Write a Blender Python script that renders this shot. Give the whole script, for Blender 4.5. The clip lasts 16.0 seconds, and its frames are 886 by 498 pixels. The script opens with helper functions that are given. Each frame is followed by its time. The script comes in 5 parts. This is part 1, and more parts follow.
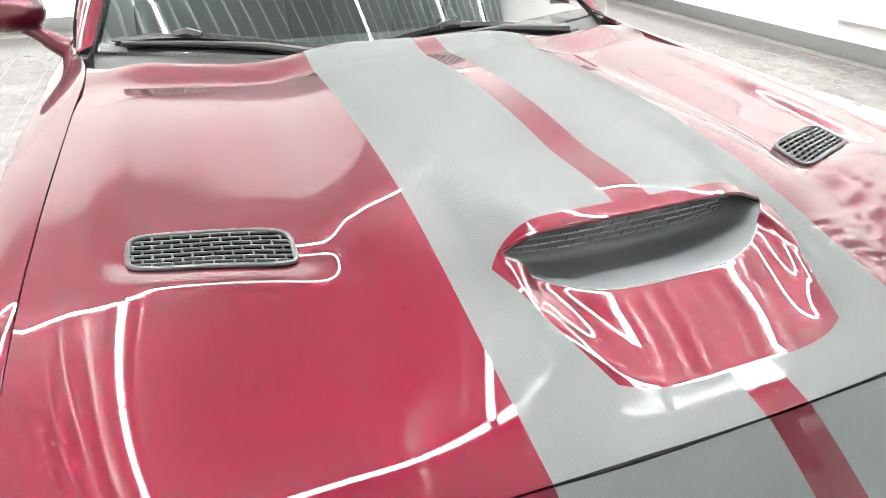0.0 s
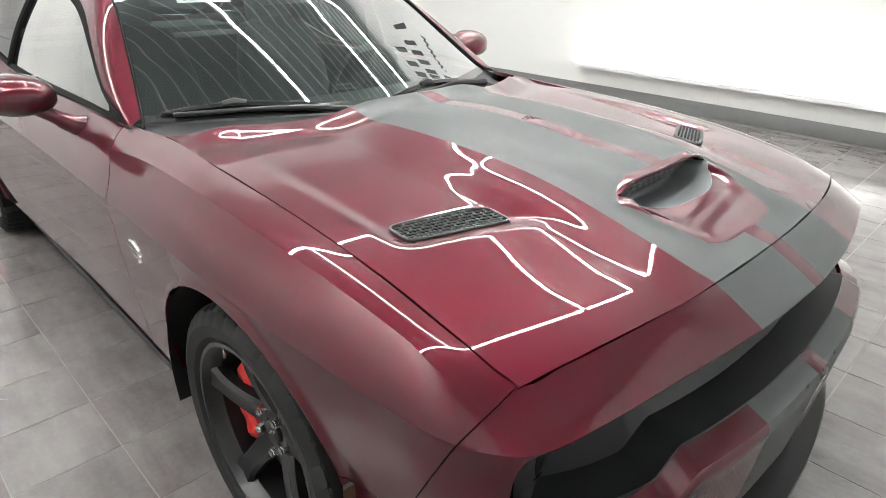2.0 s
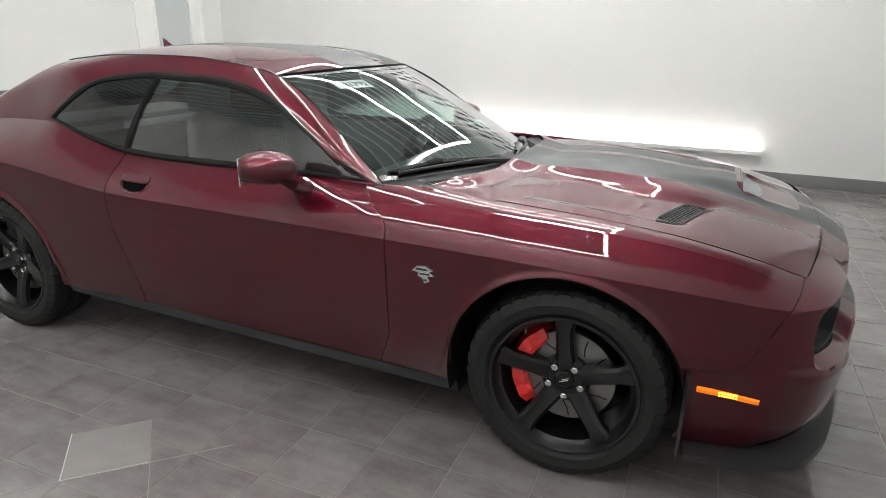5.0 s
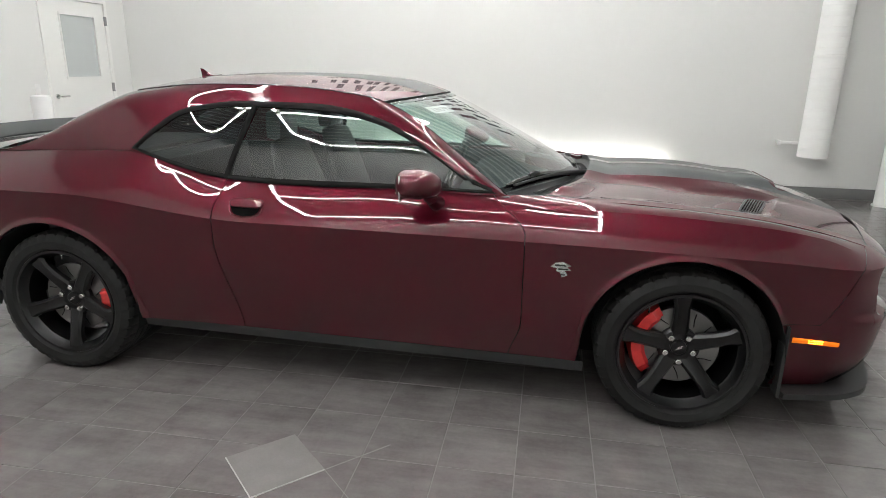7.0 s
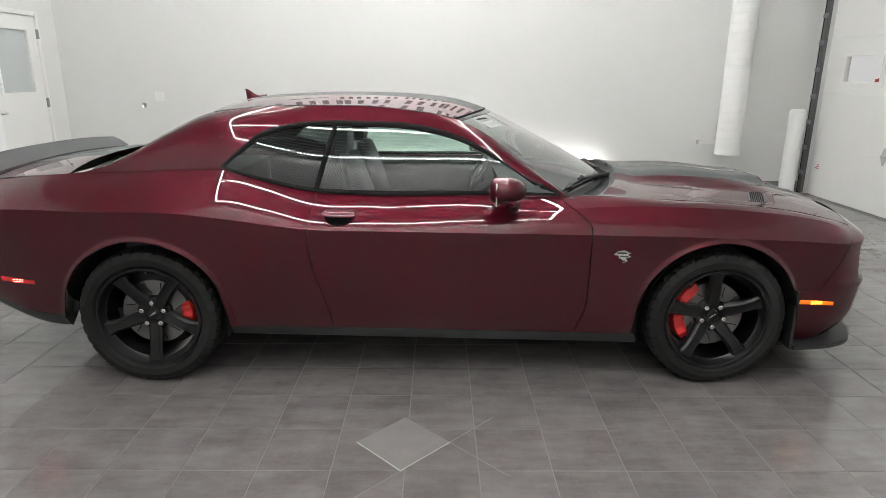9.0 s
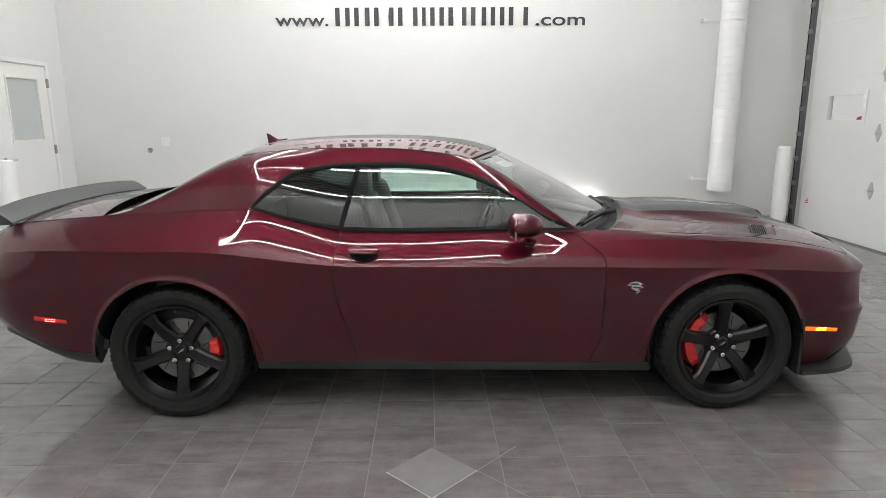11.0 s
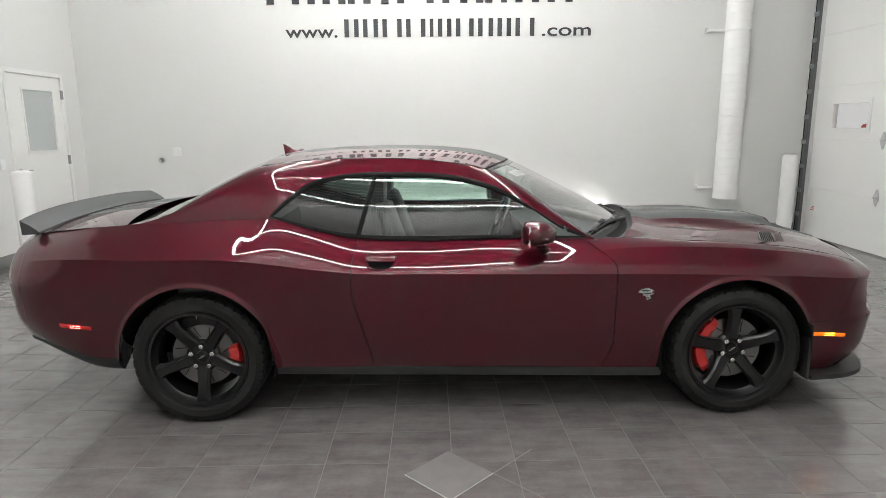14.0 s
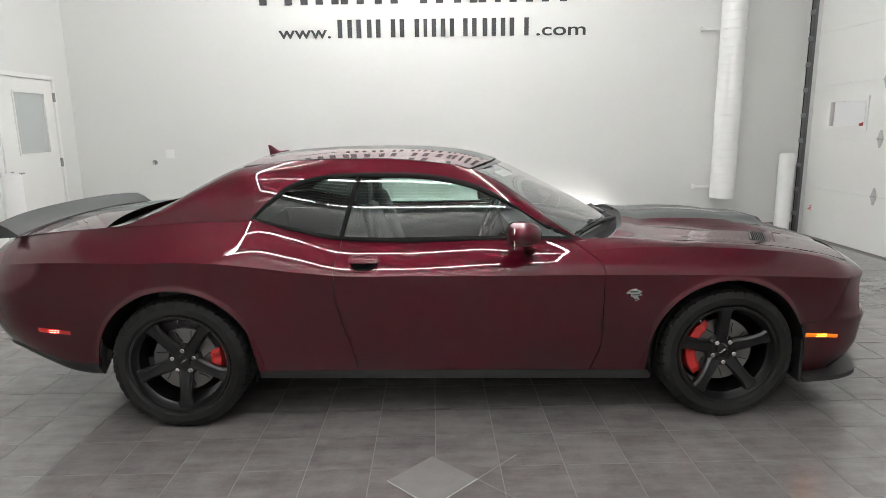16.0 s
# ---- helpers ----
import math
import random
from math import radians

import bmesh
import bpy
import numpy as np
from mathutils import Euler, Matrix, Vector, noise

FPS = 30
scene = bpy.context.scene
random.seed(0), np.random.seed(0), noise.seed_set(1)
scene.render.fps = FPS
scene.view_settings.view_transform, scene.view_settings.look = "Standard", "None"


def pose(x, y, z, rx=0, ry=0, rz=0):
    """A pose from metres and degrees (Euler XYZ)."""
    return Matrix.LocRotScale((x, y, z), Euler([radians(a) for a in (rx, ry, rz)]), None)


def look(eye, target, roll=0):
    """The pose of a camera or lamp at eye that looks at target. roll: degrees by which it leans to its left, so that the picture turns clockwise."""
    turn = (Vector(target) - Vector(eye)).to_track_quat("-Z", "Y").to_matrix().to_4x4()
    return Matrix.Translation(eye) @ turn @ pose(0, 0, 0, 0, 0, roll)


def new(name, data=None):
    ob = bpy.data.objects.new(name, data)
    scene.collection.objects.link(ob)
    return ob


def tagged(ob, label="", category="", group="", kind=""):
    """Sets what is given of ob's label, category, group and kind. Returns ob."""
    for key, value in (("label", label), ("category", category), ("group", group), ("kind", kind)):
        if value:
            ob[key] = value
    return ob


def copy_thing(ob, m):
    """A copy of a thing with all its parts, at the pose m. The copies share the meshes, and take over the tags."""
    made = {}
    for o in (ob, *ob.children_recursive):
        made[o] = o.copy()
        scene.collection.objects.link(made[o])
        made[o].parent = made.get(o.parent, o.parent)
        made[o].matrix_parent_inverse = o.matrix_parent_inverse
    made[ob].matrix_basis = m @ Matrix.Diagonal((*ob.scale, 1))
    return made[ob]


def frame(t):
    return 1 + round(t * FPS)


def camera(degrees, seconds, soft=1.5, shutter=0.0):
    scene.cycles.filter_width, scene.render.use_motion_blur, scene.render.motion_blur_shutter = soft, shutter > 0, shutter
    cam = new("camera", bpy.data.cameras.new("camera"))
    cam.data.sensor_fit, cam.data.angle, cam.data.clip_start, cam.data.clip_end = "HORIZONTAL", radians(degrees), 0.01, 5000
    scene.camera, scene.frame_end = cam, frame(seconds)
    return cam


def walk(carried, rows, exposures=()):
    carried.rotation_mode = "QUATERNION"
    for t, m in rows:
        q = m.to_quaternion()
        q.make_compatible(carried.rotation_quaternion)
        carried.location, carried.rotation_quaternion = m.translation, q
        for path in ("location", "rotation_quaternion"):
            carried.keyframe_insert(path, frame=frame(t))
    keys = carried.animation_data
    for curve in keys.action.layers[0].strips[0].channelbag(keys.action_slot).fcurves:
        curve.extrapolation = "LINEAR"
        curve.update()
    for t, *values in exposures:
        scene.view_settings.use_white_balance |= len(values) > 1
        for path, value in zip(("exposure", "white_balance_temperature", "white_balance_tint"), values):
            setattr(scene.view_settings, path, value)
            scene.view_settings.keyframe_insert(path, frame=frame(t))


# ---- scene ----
cam = camera(71.2, 16.0, soft=0.85)
PATH = [
    (0, (2.592, -0.535, 1.384), (0.995, 0.101, 0.362), 0.18),
    (0.5, (2.671, -0.776, 1.411), (1.179, 0.072, 0.384), 0.08),
    (1, (2.643, -0.999, 1.417), (1.267, -0.004, 0.359), 0.28),
    (1.5, (2.627, -1.203, 1.467), (1.308, -0.065, 0.486), 0.60),
    (2, (2.651, -1.442, 1.463), (1.369, -0.165, 0.610), 0.81),
    (2.5, (2.659, -1.692, 1.478), (1.451, -0.303, 0.697), 0.96),
    (3, (2.544, -1.924, 1.478), (1.410, -0.453, 0.734), 1.22),
    (3.5, (2.390, -2.163, 1.491), (1.340, -0.621, 0.769), 1.31),
    (4, (2.263, -2.460, 1.499), (1.307, -0.847, 0.803), 1.17),
    (4.5, (2.072, -2.672, 1.516), (1.225, -0.998, 0.824), 1.07),
    (4.7, (1.976, -2.749, 1.528), (1.175, -1.045, 0.853), 1.00),
    (6.8, (0.957, -3.443, 1.532), (0.6, -1.559, 0.965), 1.0),
    (7, (0.862, -3.486, 1.519), (0.549, -1.592, 0.957), 0.9),
    (7.5, (0.642, -3.613, 1.532), (0.442, -1.702, 0.975), 0.8),
    (8, (0.442, -3.698, 1.533), (0.338, -1.779, 0.979), 0.7),
    (8.5, (0.234, -3.793, 1.566), (0.203, -1.871, 1.014), 0.5),
    (9, (0.023, -3.939, 1.586), (0.038, -2.014, 1.044), 0.4),
    (9.5, (-0.128, -4.036, 1.603), (-0.079, -2.099, 1.108), 0.4),
    (9.7, (-0.118, -4.051, 1.596), (-0.079, -2.104, 1.142), -0.3),
    (12, (-0.161, -4.095, 1.591), (-0.108, -2.137, 1.183), -0.2),
    (12.5, (-0.179, -4.141, 1.596), (-0.115, -2.183, 1.196), -0.3),
    (13, (-0.201, -4.165, 1.599), (-0.121, -2.207, 1.201), -0.3),
    (13.5, (-0.215, -4.167, 1.603), (-0.128, -2.209, 1.209), -0.4),
    (14, (-0.194, -4.148, 1.606), (-0.161, -2.187, 1.215), -0.5),
    (14.5, (-0.159, -4.136, 1.601), (-0.143, -2.174, 1.212), -0.6),
    (15, (-0.138, -4.115, 1.586), (-0.114, -2.153, 1.2), -0.7),
    (15.5, (-0.12, -4.107, 1.585), (-0.09, -2.145, 1.199), -0.8),
    (16, (-0.104, -4.096, 1.595), (-0.075, -2.134, 1.208), -0.8),
]
walk(cam, [(t, look(eye, target, roll)) for t, eye, target, roll in PATH],
     [(0.0, 1.48), (0.5, 1.22), (1.0, 1.00), (1.5, 0.79), (2.0, 0.63), (2.5, 0.45), (3.0, 0.20), (4.0, 0.07), (7.0, -0.02), (9.5, -0.06), (12.0, -0.12), (16.0, -0.12)])

# ---- light ----
world = bpy.data.worlds.new("room_air")
world.use_nodes = True
world.node_tree.nodes["Background"].inputs["Color"].default_value = (0.9, 0.95, 1.0, 1)
world.node_tree.nodes["Background"].inputs["Strength"].default_value = 0.1
scene.world = world
TUBE_POWER, BAR_POWER = 112.0, 23.0

# ---- materials ----


def nodes_of(name):
    m = bpy.data.materials.new(name)
    m.use_nodes = True
    t = m.node_tree
    return m, t, t.nodes["Principled BSDF"]


def val(t, op, a, b=None, c=None):
    n = t.nodes.new("ShaderNodeMath")
    n.operation = op
    for k, x in enumerate((a, b, c)):
        if x is None:
            continue
        if isinstance(x, (int, float)):
            n.inputs[k].default_value = x
        else:
            t.links.new(x, n.inputs[k])
    return n.outputs[0]


def noise_of(t, scale, detail=4.0, coord=None, rough=0.55):
    n = t.nodes.new("ShaderNodeTexNoise")
    n.inputs["Scale"].default_value, n.inputs["Detail"].default_value = scale, detail
    n.inputs["Roughness"].default_value = rough
    if coord is None:
        coord = t.nodes.new("ShaderNodeNewGeometry").outputs["Position"]
    t.links.new(coord, n.inputs["Vector"])
    return n.outputs["Fac"]


def mix_rgb(t, fac, a, b):
    n = t.nodes.new("ShaderNodeMix")
    n.data_type = "RGBA"
    if isinstance(fac, (int, float)):
        n.inputs[0].default_value = fac
    else:
        t.links.new(fac, n.inputs[0])
    for k, x in ((6, a), (7, b)):
        if isinstance(x, tuple):
            n.inputs[k].default_value = (*x, 1)
        else:
            t.links.new(x, n.inputs[k])
    return n.outputs[2]


def ramp01(t, x, lo, hi):
    n = t.nodes.new("ShaderNodeMapRange")
    t.links.new(x, n.inputs[0])
    n.inputs[1].default_value, n.inputs[2].default_value = lo, hi
    n.inputs[3].default_value, n.inputs[4].default_value = 0, 1
    return n.outputs[0]


def bump(t, bs, h, strength, dist):
    n = t.nodes.new("ShaderNodeBump")
    n.inputs["Strength"].default_value, n.inputs["Distance"].default_value = strength, dist
    t.links.new(h, n.inputs["Height"])
    t.links.new(n.outputs["Normal"], bs.inputs["Normal"])


def plain(name, colour, rough, metal=0.0, vary=0.12, scale=6.0, grain=0.0, coat=0.0):
    """A surface with slow and fine variation of tone and gloss."""
    m, t, b = nodes_of(name)
    slow, fine = noise_of(t, scale), noise_of(t, scale * 17, 3)
    both = val(t, "ADD", val(t, "MULTIPLY", slow, 0.65), val(t, "MULTIPLY", fine, 0.35))
    lo, hi = tuple(c * (1 - vary) for c in colour), tuple(min(1, c * (1 + vary)) for c in colour)
    t.links.new(mix_rgb(t, both, lo, hi), b.inputs["Base Color"])
    t.links.new(val(t, "ADD", val(t, "MULTIPLY", fine, 0.1), rough - 0.05), b.inputs["Roughness"])
    b.inputs["Metallic"].default_value = metal
    b.inputs["Coat Weight"].default_value = coat
    if grain:
        bump(t, b, noise_of(t, scale * 60, 2), 0.35, grain)
    return m


def glowing(name, colour, power):
    m = bpy.data.materials.new(name)
    m.use_nodes = True
    b = m.node_tree.nodes["Principled BSDF"]
    b.inputs["Base Color"].default_value = (*colour, 1)
    b.inputs["Emission Color"].default_value = (*colour, 1)
    b.inputs["Emission Strength"].default_value = power
    return m


def pane(name, tint, ior=1.5, twice=1.0, base=0.0):
    m = bpy.data.materials.new(name)
    m.use_nodes = True
    t = m.node_tree
    out = t.nodes["Material Output"]
    t.nodes.remove(t.nodes["Principled BSDF"])
    see, gloss, mix, fr = (t.nodes.new(k) for k in ("ShaderNodeBsdfTransparent", "ShaderNodeBsdfGlossy", "ShaderNodeMixShader", "ShaderNodeFresnel"))
    see.inputs["Color"].default_value = (*tint, 1)
    gloss.inputs["Roughness"].default_value = 0.0
    fr.inputs["IOR"].default_value = ior
    t.links.new(val(t, "MINIMUM", val(t, "ADD", val(t, "MULTIPLY", fr.outputs[0], twice), base), 1.0), mix.inputs[0])
    t.links.new(see.outputs[0], mix.inputs[1])
    t.links.new(gloss.outputs[0], mix.inputs[2])
    t.links.new(mix.outputs[0], out.inputs["Surface"])
    return m


STRIPE_OUT, STRIPE_IN = 0.288, 0.030


def car_paint():
    """Dark red metallic lacquer with two satin graphite bands along the car, left out round the intake."""
    m, t, b = nodes_of("red_lacquer")
    geo = t.nodes.new("ShaderNodeNewGeometry")
    sep = t.nodes.new("ShaderNodeSeparateXYZ")
    t.links.new(geo.outputs["Position"], sep.inputs[0])
    x, y, z = sep.outputs
    ay = val(t, "ABSOLUTE", val(t, "SUBTRACT", y, 0.0))
    band = val(t, "MULTIPLY", val(t, "GREATER_THAN", ay, STRIPE_IN), val(t, "LESS_THAN", ay, STRIPE_OUT))
    # the intake's lip and ramp stay red
    half = val(t, "SUBTRACT", 0.236, val(t, "MULTIPLY", val(t, "MAXIMUM", val(t, "SUBTRACT", x, 2.0), 0.0), 0.36))
    tip = val(t, "SUBTRACT", 2.214, val(t, "MULTIPLY", val(t, "POWER", ay, 4.0), 30.0))
    rear = val(t, "ADD", 1.962, val(t, "MULTIPLY", val(t, "POWER", ay, 8.0), 4500.0))
    inside = val(t, "MULTIPLY", val(t, "LESS_THAN", ay, half), val(t, "MULTIPLY", val(t, "GREATER_THAN", x, rear), val(t, "LESS_THAN", x, tip)))
    band = val(t, "MULTIPLY", band, val(t, "SUBTRACT", 1.0, inside))
    flake = t.nodes.new("ShaderNodeTexVoronoi")
    flake.inputs["Scale"].default_value = 1400
    t.links.new(geo.outputs["Position"], flake.inputs["Vector"])
    sparkle = ramp01(t, flake.outputs["Distance"], 0.0, 0.7)
    red = mix_rgb(t, sparkle, (0.082, 0.0026, 0.0112), (0.071, 0.0022, 0.0096))
    # fine weave of the foil
    wx, wy = val(t, "SINE", val(t, "MULTIPLY", x, 1900.0)), val(t, "SINE", val(t, "MULTIPLY", y, 1900.0))
    weave = val(t, "ADD", 0.5, val(t, "MULTIPLY", val(t, "MULTIPLY", wx, wy), 0.5))
    grey = mix_rgb(t, weave, (0.046, 0.050, 0.051), (0.072, 0.077, 0.077))
    t.links.new(mix_rgb(t, band, red, grey), b.inputs["Base Color"])
    t.links.new(val(t, "ADD", 0.46, val(t, "MULTIPLY", band, 0.0)), b.inputs["Roughness"])
    t.links.new(val(t, "SUBTRACT", 0.82, val(t, "MULTIPLY", band, 0.82)), b.inputs["Metallic"])
    t.links.new(val(t, "SUBTRACT", 1.0, val(t, "MULTIPLY", band, 0.97)), b.inputs["Coat Weight"])
    t.links.new(val(t, "ADD", 0.04, val(t, "MULTIPLY", band, 0.40)), b.inputs["Specular IOR Level"])
    b.inputs["Coat Roughness"].default_value = 0.008
    b.inputs["Coat IOR"].default_value = 1.54
    peel = noise_of(t, 240, 1)
    n = t.nodes.new("ShaderNodeBump")
    n.inputs["Strength"].default_value, n.inputs["Distance"].default_value = 0.004, 0.0003
    t.links.new(peel, n.inputs["Height"])
    t.links.new(n.outputs["Normal"], b.inputs["Coat Normal"])
    return m


def tile_material():
    """Grey stone-look porcelain: clouds, drifting veins, fine speckle and a tone of its own for each tile."""
    m, t, b = nodes_of("grey_floor_tile")
    info = t.nodes.new("ShaderNodeObjectInfo")
    geo = t.nodes.new("ShaderNodeNewGeometry")
    move = t.nodes.new("ShaderNodeVectorMath")
    move.operation = "ADD"
    lot = val(t, "MULTIPLY", val(t, "ADD", info.outputs["Random"], geo.outputs["Random Per Island"]), 37.0)
    t.links.new(geo.outputs["Position"], move.inputs[0])
    t.links.new(lot, move.inputs[1])
    cloud = noise_of(t, 4.5, 5, move.outputs[0], rough=0.62)
    room = noise_of(t, 0.9, 3)
    fine = noise_of(t, 60, 4)
    stretch = t.nodes.new("ShaderNodeMapping")
    stretch.inputs["Scale"].default_value = (3.0, 16.0, 1.0)
    stretch.inputs["Rotation"].default_value = (0, 0, 0.5)
    t.links.new(move.outputs[0], stretch.inputs["Vector"])
    vein = noise_of(t, 1.0, 5, stretch.outputs[0], rough=0.6)
    tone = val(t, "ADD", val(t, "ADD", val(t, "MULTIPLY", cloud, 0.42), val(t, "MULTIPLY", vein, 0.30)), val(t, "ADD", val(t, "MULTIPLY", fine, 0.10), val(t, "MULTIPLY", room, 0.18)))
    col = mix_rgb(t, ramp01(t, tone, 0.34, 0.66), (0.088, 0.079, 0.0775), (0.236, 0.218, 0.2145))
    each = val(t, "MULTIPLY", val(t, "ADD", info.outputs["Random"], geo.outputs["Random Per Island"]), 0.11)
    t.links.new(mix_rgb(t, each, col, (0.242, 0.226, 0.222)), b.inputs["Base Color"])
    t.links.new(val(t, "ADD", 0.10, val(t, "MULTIPLY", tone, 0.13)), b.inputs["Roughness"])
    b.inputs["Specular IOR Level"].default_value = 0.8
    bump(t, b, val(t, "ADD", fine, val(t, "MULTIPLY", cloud, 0.6)), 0.12, 0.0012)
    return m


PAINT = car_paint()
BLACK = plain("black_plastic", (0.018, 0.018, 0.019), 0.48, grain=0.0006)
DARK = plain("underbody_black", (0.010, 0.010, 0.010), 0.8)
DARK.node_tree.nodes["Principled BSDF"].inputs["Specular IOR Level"].default_value = 0.15
RUBBER = plain("tyre_rubber", (0.0075, 0.0075, 0.0075), 0.7, grain=0.0008)
# near-black without sheen, stands in for the shade inside recesses and gaps
SHADE_BLACK = plain("recess_shade_black", (0.004, 0.004, 0.004), 0.9)
SHADE_BLACK.node_tree.nodes["Principled BSDF"].inputs["Specular IOR Level"].default_value = 0.0
RUBBER.node_tree.nodes["Principled BSDF"].inputs["Specular IOR Level"].default_value = 0.35
RIM = plain("satin_black_alloy", (0.0038, 0.0038, 0.0043), 0.30, metal=0.1)
DISC = plain("brushed_iron", (0.22, 0.217, 0.213), 0.36, metal=0.9)
CALIPER = plain("red_caliper_paint", (0.60, 0.022, 0.022), 0.32, coat=0.4)
CHROME = plain("polished_metal", (0.75, 0.75, 0.74), 0.18, metal=1.0)
TRIM = plain("gloss_black_trim", (0.012, 0.012, 0.013), 0.22, coat=0.5)
BEZEL = plain("satin_grey_plastic", (0.17, 0.177, 0.185), 0.42)
GUNMETAL = plain("grey_grille_plastic", (0.16, 0.165, 0.17), 0.38, metal=0.3)
SLAT = plain("charcoal_vent_plastic", (0.045, 0.046, 0.048), 0.35)
CHARCOAL = plain("charcoal_grille_plastic", (0.0115, 0.0118, 0.0135), 0.5, grain=0.0005)
GRAPHITE = plain("satin_graphite_foil", (0.030, 0.032, 0.033), 0.42)
CLOTH = plain("black_leather", (0.022, 0.022, 0.024), 0.5, grain=0.001)
LINER = plain("grey_headliner", (0.14, 0.14, 0.14), 0.9)
AMBER = glowing("amber_lens", (1.0, 0.20, 0.005), 0.42)
AMBER_HOT = glowing("amber_bulb", (1.0, 0.42, 0.03), 14.0)
REDLENS = glowing("red_lens", (0.45, 0.008, 0.012), 0.10)
RED_HOT = glowing("red_bulb", (1.0, 0.06, 0.05), 26.0)
WINDSCREEN = pane("windscreen_glass", (0.76, 0.94, 0.88), twice=2.2, base=0.09)
SIDEGLASS = pane("tinted_side_glass", (0.62, 0.74, 0.69), twice=2.8)
DARKGLASS = pane("dark_privacy_glass", (0.22, 0.26, 0.25), twice=1.6)
CLEAR = pane("clear_lens", (0.9, 0.9, 0.9))
WALL = plain("white_wall_paint", (0.725, 0.727, 0.712), 0.42, vary=0.025, scale=1.3)
DOORPAINT = plain("white_door_paint", (0.80, 0.80, 0.78), 0.35, vary=0.03)
PVC = plain("white_duct_metal", (0.82, 0.82, 0.81), 0.38, vary=0.03)
BASE = plain("grey_baseboard_vinyl", (0.17, 0.17, 0.168), 0.45)
DECK = plain("grey_metal_deck", (0.40, 0.475, 0.475), 0.42, metal=0.15, vary=0.04)
# paler copy of the deck: lamp light on the ribs, put into their colour
LIT_RIB = plain("lamp_lit_deck_rib", (0.86, 0.89, 0.88), 0.35, vary=0.03)
GROUT = plain("tile_grout", (0.185, 0.175, 0.169), 0.8)
TILE = tile_material()
TILE_PALE = plain("pale_inset_tile", (0.225, 0.214, 0.208), 0.24, vary=0.28, scale=9)
EDGE = plain("pale_metal_edge", (0.42, 0.412, 0.398), 0.4, metal=0.2)
SCORE = plain("pale_scored_joint", (0.20, 0.192, 0.184), 0.7, vary=0.3, scale=20)
LETTER = plain("charcoal_lettering", (0.035, 0.036, 0.04), 0.5)
ZINC = plain("zinc_hinge", (0.50, 0.50, 0.505), 0.42, metal=0.2)
TRACK = plain("dark_steel_track", (0.13, 0.132, 0.134), 0.5, metal=0.3)
STEEL = plain("galvanised_track", (0.26, 0.265, 0.27), 0.5, metal=0.3)
FROST = plain("frosted_pane", (0.52, 0.55, 0.55), 0.25, vary=0.05)
TUBE = glowing("led_tube", (1.0, 0.99, 0.975), TUBE_POWER)
BAR = glowing("led_bar", (1.0, 0.99, 0.95), BAR_POWER)

# ---- building helpers ----


def mesh_of(name, bm, material, smooth=True, angle=None):
    if angle is not None:
        bm.normal_update()
        for e in bm.edges:
            e.smooth = not (len(e.link_faces) == 2 and e.calc_face_angle() > radians(angle))
    for f in bm.faces:
        f.smooth = smooth
    me = bpy.data.meshes.new(name)
    bm.to_mesh(me)
    bm.free()
    for m in material if isinstance(material, (list, tuple)) else [material]:
        me.materials.append(m)
    return me


def part(name, bm, material, parent=None, label="", smooth=True, angle=35, at=None):
    me = bm if isinstance(bm, bpy.types.Mesh) else mesh_of(name, bm, material, smooth, angle)
    ob = new(name, me)
    if parent is not None:
        ob.parent = parent
    if at is not None:
        ob.matrix_basis = at
    if label:
        ob["label"] = label
    return ob


def thing(name, label, category, group="", at=None, kind=""):
    ob = new(name)
    ob.empty_display_size = 0.1
    if at is not None:
        ob.matrix_basis = at
    return tagged(ob, label, category, group, kind)


def box(bm, x0, y0, z0, x1, y1, z1, bevel=0.0):
    g = bmesh.ops.create_cube(bm, size=1)["verts"]
    for v in g:
        v.co = ((x0 + x1) / 2 + v.co.x * (x1 - x0), (y0 + y1) / 2 + v.co.y * (y1 - y0), (z0 + z1) / 2 + v.co.z * (z1 - z0))
    if bevel:
        es = list({e for v in g for e in v.link_edges})
        bmesh.ops.bevel(bm, geom=es, offset=bevel, segments=2, affect="EDGES", profile=0.6)
    return bm


def boxed(*a, bevel=0.0):
    return box(bmesh.new(), *a, bevel=bevel)


def curve_of(table):
    """Smooth interpolation through rows (s, a, b, ...)."""
    t = np.array(table, float)
    s, v = t[:, 0], t[:, 1:]
    m = np.gradient(v, s, axis=0)

    def f(q):
        q = min(max(q, s[0]), s[-1])
        k = min(int(np.searchsorted(s, q, side="right")) - 1, len(s) - 2)
        h = s[k + 1] - s[k]
        u = (q - s[k]) / h
        r = (2 * u**3 - 3 * u**2 + 1) * v[k] + (u**3 - 2 * u**2 + u) * h * m[k] + (3 * u**2 - 2 * u**3) * v[k + 1] + (u**3 - u**2) * h * m[k + 1]
        return float(r[0]) if len(r) == 1 else r

    return f


def smooth(x, a, b):
    u = min(max((x - a) / (b - a), 0.0), 1.0)
    return u * u * (3 - 2 * u)


def grid(bm, nu, nv, f, flip=False, close=False):
    rows = [[bm.verts.new(f(i / nu, j / nv)) for j in range(nv + (0 if close else 1))] for i in range(nu + 1)]
    w = len(rows[0])
    for i in range(nu):
        for j in range(nv):
            q = [rows[i][j], rows[i + 1][j], rows[i + 1][(j + 1) % w], rows[i][(j + 1) % w]]
            if flip:
                q.reverse()
            try:
                bm.faces.new(q)
            except ValueError:
                pass
    return rows


